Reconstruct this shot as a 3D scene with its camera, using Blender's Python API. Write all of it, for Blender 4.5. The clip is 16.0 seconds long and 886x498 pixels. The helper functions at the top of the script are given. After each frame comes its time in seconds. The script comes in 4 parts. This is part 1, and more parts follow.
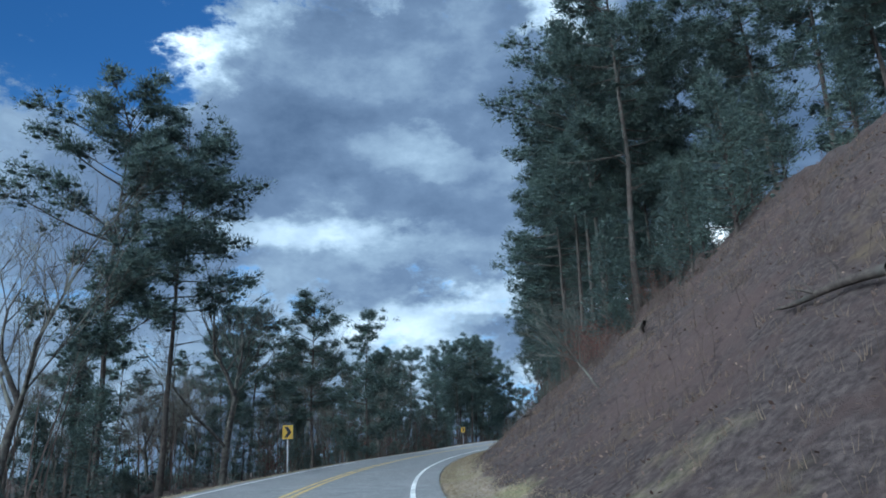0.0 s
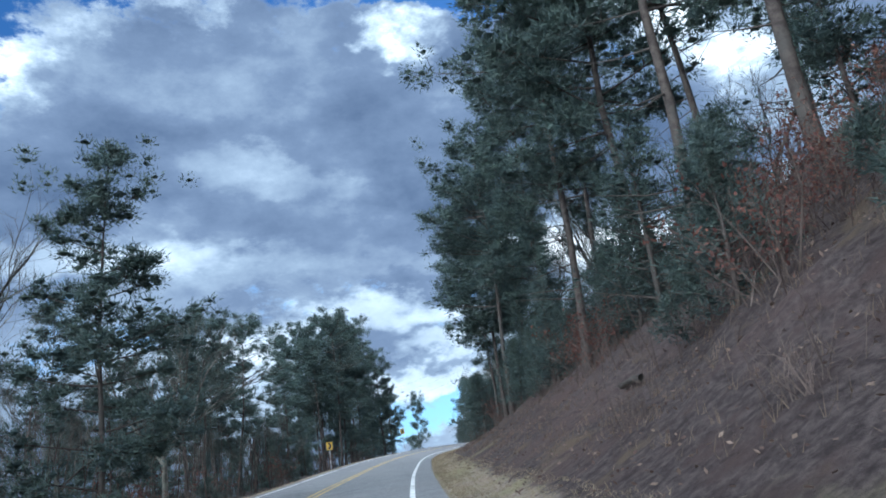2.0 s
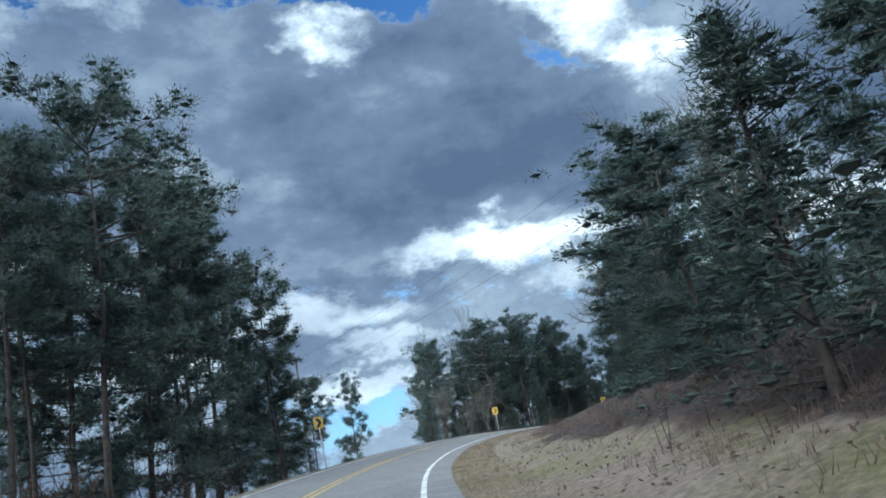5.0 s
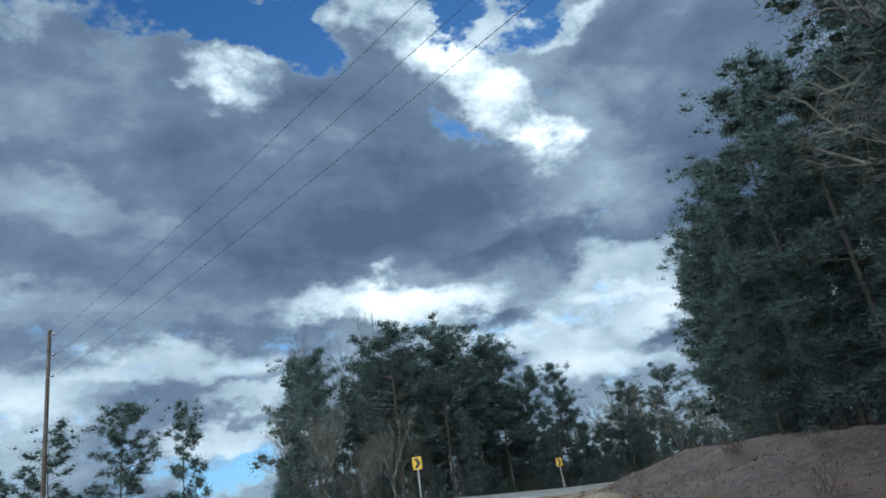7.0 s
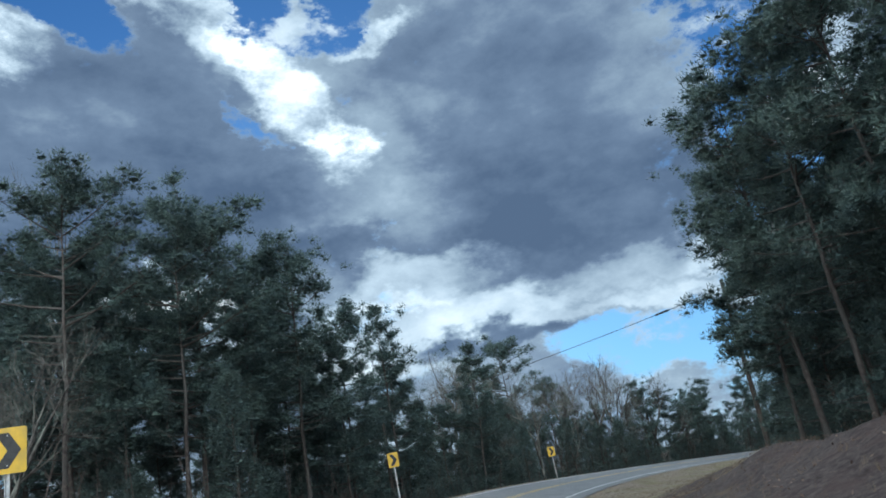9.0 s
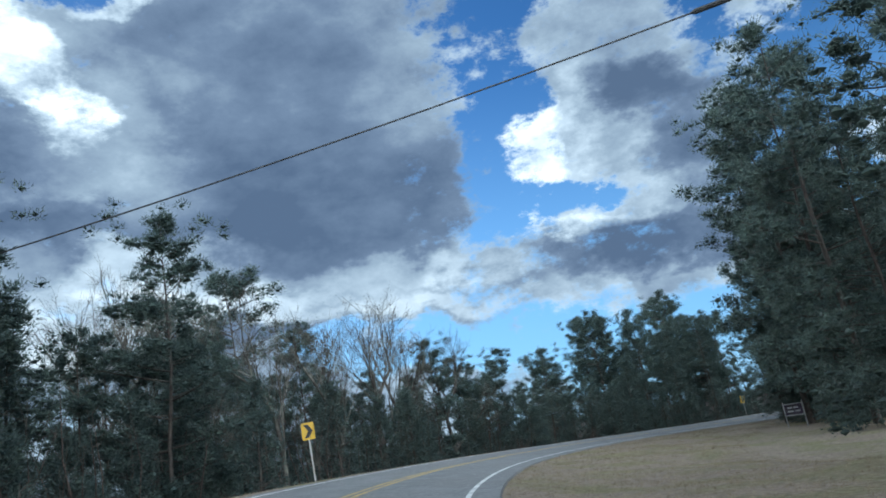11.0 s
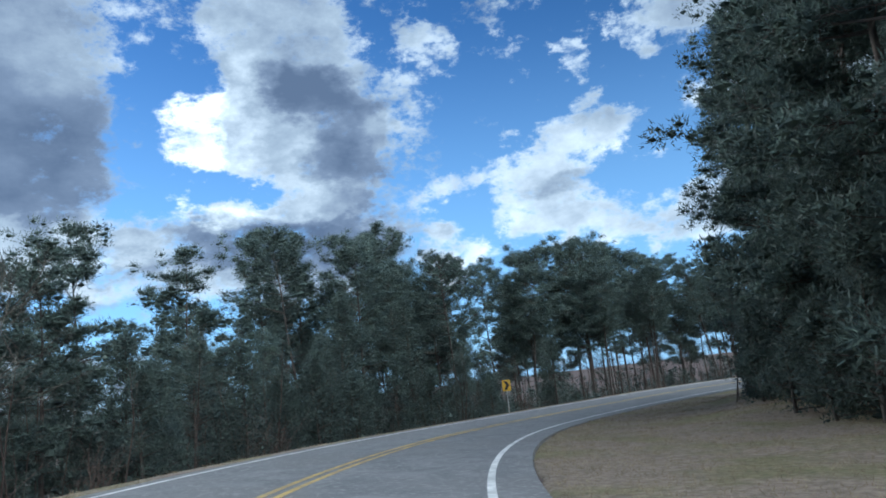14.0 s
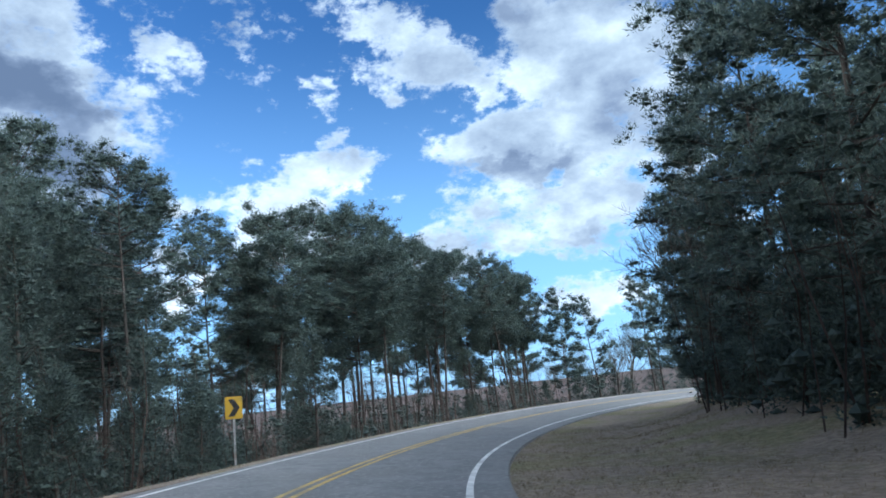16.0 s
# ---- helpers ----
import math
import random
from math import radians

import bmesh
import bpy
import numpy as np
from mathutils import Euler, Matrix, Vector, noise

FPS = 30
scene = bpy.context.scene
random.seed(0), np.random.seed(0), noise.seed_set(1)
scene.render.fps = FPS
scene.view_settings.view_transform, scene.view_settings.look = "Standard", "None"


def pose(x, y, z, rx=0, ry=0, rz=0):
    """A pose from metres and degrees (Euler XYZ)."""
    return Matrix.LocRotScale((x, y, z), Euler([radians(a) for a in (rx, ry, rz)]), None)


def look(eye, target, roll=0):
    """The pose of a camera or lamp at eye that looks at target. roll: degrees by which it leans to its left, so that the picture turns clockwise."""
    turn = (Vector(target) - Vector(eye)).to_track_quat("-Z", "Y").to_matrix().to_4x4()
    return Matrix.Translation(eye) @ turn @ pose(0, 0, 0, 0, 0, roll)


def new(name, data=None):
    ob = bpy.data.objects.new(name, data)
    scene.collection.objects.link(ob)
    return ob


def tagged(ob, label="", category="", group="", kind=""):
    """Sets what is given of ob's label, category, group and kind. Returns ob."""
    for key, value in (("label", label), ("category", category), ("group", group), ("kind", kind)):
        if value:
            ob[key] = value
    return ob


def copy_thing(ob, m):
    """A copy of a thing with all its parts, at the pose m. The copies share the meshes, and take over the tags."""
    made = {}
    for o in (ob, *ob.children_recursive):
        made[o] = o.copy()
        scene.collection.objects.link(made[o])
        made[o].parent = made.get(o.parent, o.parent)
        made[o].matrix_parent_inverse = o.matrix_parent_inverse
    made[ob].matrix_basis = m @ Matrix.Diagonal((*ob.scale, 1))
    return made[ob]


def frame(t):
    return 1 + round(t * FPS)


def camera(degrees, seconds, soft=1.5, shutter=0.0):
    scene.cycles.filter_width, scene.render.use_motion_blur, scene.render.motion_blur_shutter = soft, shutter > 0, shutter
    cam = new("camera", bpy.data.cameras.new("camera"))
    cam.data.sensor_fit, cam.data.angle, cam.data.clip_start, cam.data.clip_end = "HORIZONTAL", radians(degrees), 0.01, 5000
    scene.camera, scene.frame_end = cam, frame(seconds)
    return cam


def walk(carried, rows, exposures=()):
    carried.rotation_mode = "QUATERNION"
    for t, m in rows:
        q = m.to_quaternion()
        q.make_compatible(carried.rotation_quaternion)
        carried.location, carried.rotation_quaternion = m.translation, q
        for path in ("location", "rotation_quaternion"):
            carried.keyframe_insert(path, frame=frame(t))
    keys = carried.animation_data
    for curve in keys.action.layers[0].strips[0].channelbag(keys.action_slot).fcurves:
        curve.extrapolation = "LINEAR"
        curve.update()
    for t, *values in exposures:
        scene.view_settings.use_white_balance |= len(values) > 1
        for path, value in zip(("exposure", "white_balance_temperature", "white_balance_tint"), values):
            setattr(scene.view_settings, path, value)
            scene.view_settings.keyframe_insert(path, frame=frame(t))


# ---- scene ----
import itertools

cam = camera(63.24, 16.0, soft=1.8)

# seconds, stops, kelvin, tint: the camera opens up as it turns from the bright cloud
EXPOSURES = [(0.0, 0.48, 5200, 1), (0.5, 0.75, 5350, 6), (1.0, 0.78, 5400, 6), (3.5, 0.8, 5450, 6), (6.0, 0.3, 5600, 1), (8.0, 0.22, 5600, 1), (9.5, 0.42, 5600, 2), (12.0, 0.48, 5600, 2), (14.0, 0.7, 5650, 5), (16.0, 1.05, 5700, 7)]

# seconds, place, pitch, roll, yaw of the camera behind the windscreen
DRIVE = [
    (0.0, 0.00, 0.00, 0.00, 16.64, -1.74, -6.29),
    (0.5, -0.07, 9.68, 0.25, 16.44, -3.36, -8.94),
    (1.0, 0.38, 19.39, 0.54, 16.68, -5.07, -12.25),
    (1.5, 1.43, 29.10, 0.88, 16.85, -6.32, -16.14),
    (2.0, 3.09, 38.75, 1.26, 16.88, -7.81, -19.47),
    (2.5, 5.27, 48.32, 1.66, 16.65, -9.98, -22.42),
    (3.0, 7.84, 57.81, 2.04, 15.51, -13.67, -24.02),
    (3.5, 10.60, 67.26, 2.41, 14.67, -15.80, -24.67),
    (4.0, 13.38, 76.68, 2.76, 14.44, -15.43, -24.31),
    (4.5, 16.10, 86.01, 3.10, 14.97, -13.77, -24.24),
    (5.0, 18.86, 95.16, 3.44, 15.94, -11.48, -25.18),
    (5.5, 21.76, 104.06, 3.79, 17.06, -9.26, -27.00),
    (6.0, 24.87, 112.69, 4.14, 18.06, -7.82, -28.68),
    (6.5, 28.26, 121.04, 4.48, 18.65, -7.86, -31.44),
    (7.0, 32.05, 129.08, 4.83, 19.26, -8.41, -34.99),
    (7.5, 36.31, 136.76, 5.18, 19.62, -9.38, -39.11),
    (8.0, 41.06, 144.00, 5.49, 19.39, -10.14, -43.39),
    (8.5, 46.24, 150.73, 5.72, 18.44, -10.14, -47.82),
    (9.0, 51.82, 156.90, 5.82, 17.19, -9.98, -52.57),
    (9.5, 57.76, 162.42, 5.77, 16.28, -9.35, -57.61),
    (10.0, 64.05, 167.22, 5.60, 15.58, -9.02, -63.64),
    (10.5, 70.62, 171.32, 5.38, 14.78, -9.29, -68.73),
    (11.0, 77.40, 174.79, 5.18, 13.95, -9.73, -73.12),
    (11.5, 84.29, 177.70, 5.01, 13.09, -10.01, -77.14),
    (12.0, 91.21, 180.03, 4.87, 12.19, -9.73, -81.73),
    (12.5, 98.04, 181.76, 4.73, 11.44, -8.96, -85.85),
    (13.0, 104.68, 182.92, 4.58, 10.89, -8.22, -90.43),
    (13.5, 111.22, 183.50, 4.41, 10.39, -7.43, -95.50),
    (14.0, 117.77, 183.47, 4.20, 9.87, -6.96, -100.89),
    (14.5, 124.22, 182.83, 3.97, 9.28, -6.48, -106.56),
    (15.0, 130.46, 181.59, 3.71, 8.86, -6.53, -112.03),
    (15.5, 136.68, 179.73, 3.41, 9.44, -6.47, -117.37),
    (16.0, 143.09, 177.17, 3.06, 10.28, -6.29, -122.13),
]


def camera_pose(x, y, z, pitch, lean, yaw):
    ahead = Vector((-math.sin(radians(yaw)) * math.cos(radians(pitch)), math.cos(radians(yaw)) * math.cos(radians(pitch)), math.sin(radians(pitch))))
    eye = Vector((x, y, z))
    return look(eye, eye + ahead, lean)


walk(cam, [(row[0], camera_pose(*row[1:])) for row in DRIVE], EXPOSURES)

# ---------------------------------------------------------------- light
SUN_AZIMUTH, SUN_HEIGHT = 42.0, 13.5
scene.view_settings.exposure = 0.0


class Nodes:
    """A small helper to write node trees."""

    def __init__(self, tree):
        self.tree = tree
        tree.nodes.clear()

    def add(self, kind, **values):
        node = self.tree.nodes.new(kind)
        for key, value in values.items():
            if key == "operation":
                node.operation = value
            elif key == "blend":
                node.data_type, node.blend_type = "RGBA", value
            elif key == "kind":
                node.interpolation_type = value
        return node

    def link(self, a, b):
        self.tree.links.new(a, b)

    def feed(self, socket, value):
        if isinstance(value, bpy.types.NodeSocket):
            self.link(value, socket)
        else:
            socket.default_value = value

    def math(self, operation, a, b=0.0, c=0.0):
        node = self.add("ShaderNodeMath", operation=operation)
        for socket, value in zip(node.inputs, (a, b, c)):
            self.feed(socket, value)
        return node.outputs[0]

    def vector(self, operation, a, b=(0, 0, 0)):
        node = self.add("ShaderNodeVectorMath", operation=operation)
        self.feed(node.inputs[0], a)
        self.feed(node.inputs[1], b)
        return node.outputs["Value" if operation in ("LENGTH", "DISTANCE", "DOT_PRODUCT") else "Vector"]

    def ramp(self, value, low, high, out_low=0.0, out_high=1.0, smooth=True):
        node = self.add("ShaderNodeMapRange")
        node.interpolation_type = "SMOOTHSTEP" if smooth else "LINEAR"
        for socket, v in zip(node.inputs, (value, low, high, out_low, out_high)):
            self.feed(socket, v)
        return node.outputs[0]

    def mix(self, factor, a, b, blend="MIX"):
        node = self.add("ShaderNodeMix", blend=blend)
        self.feed(node.inputs[0], factor)
        self.feed(node.inputs[6], a)
        self.feed(node.inputs[7], b)
        return node.outputs[2]

    def noise(self, vector, scale, detail=4.0, rough=0.55, colour=False, distortion=0.0):
        node = self.add("ShaderNodeTexNoise")
        self.feed(node.inputs["Vector"], vector)
        node.inputs["Scale"].default_value = scale
        node.inputs["Detail"].default_value = detail
        node.inputs["Roughness"].default_value = rough
        node.inputs["Distortion"].default_value = distortion
        return node.outputs["Color" if colour else "Fac"]


# the sky: blue overhead, banks of cloud lit from behind
# each mass: azimuth from +y to the right, height, half widths, tilt (rising to the right), all in degrees, and how much denser the cloud is there
GAPS_HIGH = [
    (-24, 32, 10, 6, 0, -0.75), (-7, 38, 6, 2.2, 0, -0.45), (12, 39, 9, 2.4, 0, -0.55), (23, 37, 4, 2.6, -15, -0.75), (16, 38, 3.5, 1.6, 0, -0.4), (29, 40, 8, 2, 0, -0.5),
    (40, 36, 4, 2.6, -25, -0.6), (47, 35.5, 3.2, 2.2, 40, -0.55), (38, 28.6, 4.2, 0.9, -22, -0.62), (44, 39, 8, 2.2, 0, -0.4), (81, 28, 4, 6, 10, -0.15), (80, 19, 3.4, 6, -10, -0.36),
]
GAPS_LOW = [
    (69, 6.6, 8, 1.7, -8, -0.6), (17, 4.4, 5, 1.6, 0, -0.5), (62, 8, 3, 1.4, 0, -0.4), (-10, 12, 5, 2, 0, -0.2),
]
BANKS = [
    (18.5, 33.8, 3.4, 1.5, -8, 0.5), (33, 36.5, 7, 2.0, -32, 0.6), (42, 29.5, 5.5, 2.1, -48, 0.5), (0, 25, 15, 7, 0, 0.25), (23, 24, 18, 7, -6, 0.45), (64, 21, 12, 12, 0, 0.3),
    (43, 36, 1.6, 2.0, 60, 0.35), (81.3, 19, 1.5, 4.5, 0, 0.35), (51, 34.5, 4, 0.8, 20, 0.3),
]
FAIR_NEAR = [
    (89, 27.5, 5.4, 6, -12, 0.60), (85.6, 20, 3.8, 4.8, -14, 0.62), (92.5, 20, 5, 4.6, -8, 0.58), (88, 10.5, 9.5, 3.6, -4, 0.62), (91, 14.8, 4.5, 1.6, -4, 0.3), (85, 16.2, 2.6, 0.9, 5, -0.5),
    (98, 21, 2.6, 3.0, 0, 0.25), (101.5, 8.5, 2.6, 2.2, 30, 0.55), (101.5, 26, 2.6, 1.5, -35, 0.36), (96.5, 14, 5, 4.5, 0, 0.22), (103.5, 16, 2.2, 0.8, 10, 0.3), (106.5, 27.5, 1.3, 0.8, -20, 0.30),
]
FAIR_FAR = [
    (111.5, 16.3, 4.6, 1.9, 6, 0.6), (109.5, 12.5, 3.4, 2.6, 0, 0.5), (115, 19.3, 1.3, 0.9, 0, 0.5), (121, 26, 6.2, 2.4, -32, 0.64), (113.6, 22.8, 2.2, 0.8, -28, 0.42), (118.3, 22.6, 1.8, 1.0, -35, 0.45),
    (118, 9.8, 7, 1.7, -4, 0.5), (128, 17.3, 6.2, 2.3, -4, 0.64), (136, 25.5, 7, 4.6, -8, 0.66), (130, 11.4, 7, 2.6, 0, 0.62), (137, 18, 6, 7, 0, 0.5), (133, 5.4, 4, 1.5, 0, 0.45), (127, 21.8, 1.6, 0.7, 0, 0.3),
    (131.2, 14.9, 1.6, 0.7, -20, -0.4),
]
# where the cloud is lighter (thin, or lit by the hidden sun) or darker (thick): the same columns
LIT = [
    (30.5, 15.4, 6.5, 1.7, -3, 0.76), (42, 10.5, 9, 1.6, -14, 0.48), (50, 15.0, 5.5, 1.5, 0, 0.48), (52, 12.0, 9, 1.6, -6, 0.44), (66, 12.2, 8, 1.2, -4, 0.28), (70, 9.6, 8, 0.8, -4, 0.32), (76, 12.4, 4, 1.8, 0, 0.32),
    (14, 12.2, 6, 1.3, 0, 0.4), (19, 9.2, 3.4, 0.9, 0, 0.36), (17, 6.6, 5, 0.8, 0, 0.4), (4, 10.8, 6, 1.8, 0, 0.4), (-7, 17.6, 8, 1.5, 3, 0.34), (3, 17, 6, 1.6, 0, 0.16),
    (5, 23.8, 8, 1.5, -10, 0.18), (47, 24.5, 5, 8.5, 28, 0.24),
]
RIMS = [
    (-14, 31, 4, 2.6, 20, 0.68), (18.5, 33.8, 3, 1.6, -8, 0.77), (33, 37, 7, 1.9, -32, 0.58), (41.5, 30.5, 5.8, 1.7, -48, 0.6), (45, 26, 2.4, 1.8, -40, 0.59), (50, 34.3, 4, 1.0, 20, 0.51), (42, 36, 4, 2.6, 0, 0.42), (-3, 36, 7, 1.6, 8, 0.51),
    (86, 21.5, 2.6, 3.6, -16, 0.26), (84, 13.9, 7, 0.9, -3, 0.34), (81.5, 19, 2, 5, 0, 0.51),
]
DEEP = [
    (24, 23.5, 14, 4.2, -8, -0.22), (-5, 25.5, 9, 3.2, 0, -0.16), (63, 20, 10, 8, 0, -0.12), (20, 14, 6, 1.5, 0, -0.18), (38, 12.6, 2.8, 1.1, -5, -0.5), (55, 9.2, 5.5, 0.9, -4, -0.35), (42, 18.6, 5, 1.5, -5, -0.25),
    (92, 22.5, 4.5, 2.2, -20, -0.42), (90, 11.6, 9, 1.8, -4, -0.50), (94, 17.5, 3.2, 1.4, -10, -0.2), (96, 17, 4, 4, 0, -0.25), (112, 13.8, 2.6, 1.2, 0, -0.22), (128, 15.6, 5, 0.8, 0, -0.2), (133, 9.6, 5, 0.9, 0, -0.15),
]


def build_sky():
    world = bpy.data.worlds.new("sky")
    scene.world = world
    world.use_nodes = True
    n = Nodes(world.node_tree)
    blue = n.add("ShaderNodeTexSky")
    blue.sky_type, blue.sun_disc = "NISHITA", False
    blue.sun_elevation, blue.sun_rotation = radians(SUN_HEIGHT), radians(SUN_AZIMUTH)
    blue.altitude, blue.air_density, blue.dust_density, blue.ozone_density = 200, 1.0, 0.3, 2.5
    way = n.add("ShaderNodeTexCoord").outputs["Generated"]
    true_height = n.add("ShaderNodeSeparateXYZ")
    n.link(way, true_height.inputs[0])
    flat = n.vector("MULTIPLY", way, (1.0, 1.0, 1.7))

    def masses(rows, start, amount):
        """The sum of the masses, read in a direction bent by noise, so that their edges billow."""
        bend = n.vector("SUBTRACT", n.noise(flat, 8.5, 7.0, 0.6, True), (0.5, 0.5, 0.5))
        bent = n.vector("ADD", way, n.vector("MULTIPLY", bend, (amount, amount, amount * 0.75)))
        parts = n.add("ShaderNodeSeparateXYZ")
        n.link(bent, parts.inputs[0])
        azimuth = n.math("ARCTAN2", parts.outputs[0], parts.outputs[1])
        height = n.math("ARCSINE", n.math("MINIMUM", n.math("MAXIMUM", parts.outputs[2], -1.0), 1.0))
        total = start(azimuth) if callable(start) else start
        for a, h, wide, high, tilt, weight in rows:
            da, dh = n.math("SUBTRACT", azimuth, radians(a)), n.math("SUBTRACT", height, radians(h))
            c, s = math.cos(radians(tilt)), math.sin(radians(tilt))
            u = n.math("MULTIPLY_ADD", dh, s / radians(wide), n.math("MULTIPLY", da, c / radians(wide)))
            v = n.math("MULTIPLY_ADD", dh, c / radians(high), n.math("MULTIPLY", da, -s / radians(high)))
            away = n.math("MULTIPLY_ADD", u, u, n.math("MULTIPLY", v, v))
            total = n.math("ADD", total, n.ramp(away, 0.0, 2.4, weight, 0.0))
        return total

    # heavy cloud over the first half of the sky, fair weather past it
    heavy = masses(GAPS_HIGH + GAPS_LOW + BANKS + FAIR_NEAR + FAIR_FAR, lambda azimuth: n.ramp(azimuth, radians(64), radians(86), 0.68, 0.0), 0.17)
    big = n.noise(flat, 4.2, 9.0, 0.58)
    fine = n.noise(flat, 15.0, 8.0, 0.66)
    body = n.math("ADD", heavy, n.math("MULTIPLY", n.math("SUBTRACT", big, 0.5), 0.85))
    body = n.math("ADD", body, n.math("MULTIPLY", n.math("SUBTRACT", fine, 0.5), 1.55))
    wisps = n.noise(n.vector("ADD", flat, (1.7, 5.2, 0.3)), 42.0, 6.0, 0.7)
    body = n.math("ADD", body, n.math("MULTIPLY", n.math("SUBTRACT", wisps, 0.5), 0.85))
    cover = n.ramp(body, 0.12, 0.58)
    thin_edge = n.ramp(body, 0.30, 0.66, 1.0, 0.0)
    azim = n.math("ARCTAN2", true_height.outputs[0], true_height.outputs[1])
    # how light the cloud is: soft folds, lit masses, brighter thin edges
    folds = n.noise(n.vector("MULTIPLY", n.vector("ADD", way, (3.1, 0.4, 1.7)), (1.0, 1.0, 2.0)), 4.2, 8.0, 0.5)
    lit = masses(LIT + DEEP, lambda azimuth: n.ramp(azimuth, radians(76), radians(82), 0.28, 0.52), 0.20)
    rims = n.math("MULTIPLY", masses(RIMS, 0.0, 0.20), n.ramp(n.math("ADD", n.math("MULTIPLY", big, 0.5), n.math("MULTIPLY", fine, 0.5)), 0.36, 0.60, 0.15, 1.0))
    lit = n.math("ADD", lit, rims)
    lit = n.math("ADD", lit, n.math("MULTIPLY", n.math("SUBTRACT", folds, 0.5), 1.05))
    billows = n.noise(n.vector("MULTIPLY", n.vector("ADD", way, (0.6, 2.9, 4.1)), (1.0, 1.0, 1.5)), 11.0, 7.0, 0.55)
    lit = n.math("ADD", lit, n.math("MULTIPLY", n.math("SUBTRACT", billows, 0.5), n.ramp(azim, radians(72), radians(84), 0.3, 0.85)))
    lit = n.math("ADD", lit, n.math("MULTIPLY", n.math("SUBTRACT", fine, 0.5), 0.42))
    lit = n.math("ADD", lit, n.ramp(true_height.outputs[2], 0.05, 0.36, 0.16, 0.0))
    # brighter cloud overhead, above the view, added to lift the light on the ground
    lit = n.math("ADD", lit, n.ramp(true_height.outputs[2], 0.66, 0.82, 0.0, 0.42))
    lit = n.math("ADD", lit, n.math("MULTIPLY", thin_edge, 0.16))
    shades = n.add("ShaderNodeValToRGB")
    n.link(n.math("MULTIPLY", lit, 0.75), shades.inputs[0])
    stops = shades.color_ramp.elements
    stops[0].position, stops[0].color = 0.03, (0.088, 0.120, 0.182, 1)
    stops[1].position, stops[1].color = 1.0, (1.35, 1.35, 1.28, 1)
    for at, colour in ((0.22, (0.155, 0.196, 0.268, 1)), (0.40, (0.30, 0.355, 0.415, 1)), (0.58, (0.52, 0.58, 0.63, 1)), (0.78, (0.86, 0.88, 0.87, 1))):
        stop = stops.new(at)
        stop.color = colour
    # cloud opposite the sun, out of view, made over-bright to fill the scene
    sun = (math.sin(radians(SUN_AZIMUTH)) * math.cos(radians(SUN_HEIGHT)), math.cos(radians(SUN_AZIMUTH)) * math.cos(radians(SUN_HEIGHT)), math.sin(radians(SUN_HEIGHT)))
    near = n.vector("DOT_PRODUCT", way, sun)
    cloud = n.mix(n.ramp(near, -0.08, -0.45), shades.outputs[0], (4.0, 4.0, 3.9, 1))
    clear = n.vector("MULTIPLY", blue.outputs[0], (0.040, 0.062, 0.088))
    clear = n.mix(n.ramp(true_height.outputs[2], 0.0, 0.5, 0.6, 0.0), clear, (0.30, 0.54, 0.84, 1))
    back = n.add("ShaderNodeBackground")
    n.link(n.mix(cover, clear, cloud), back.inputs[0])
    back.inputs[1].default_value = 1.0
    out = n.add("ShaderNodeOutputWorld")
    n.link(back.outputs[0], out.inputs[0])


build_sky()
sun = new("sun", bpy.data.lights.new("sun", "SUN"))
sun.data.energy, sun.data.angle, sun.data.color = 2.5, radians(20), (1.0, 0.95, 0.88)
sun.matrix_world = look((0, 0, 60), Vector((0, 0, 60)) - Vector((math.sin(radians(SUN_AZIMUTH)), math.cos(radians(SUN_AZIMUTH)), math.tan(radians(SUN_HEIGHT)))))

# ---------------------------------------------------------------- materials


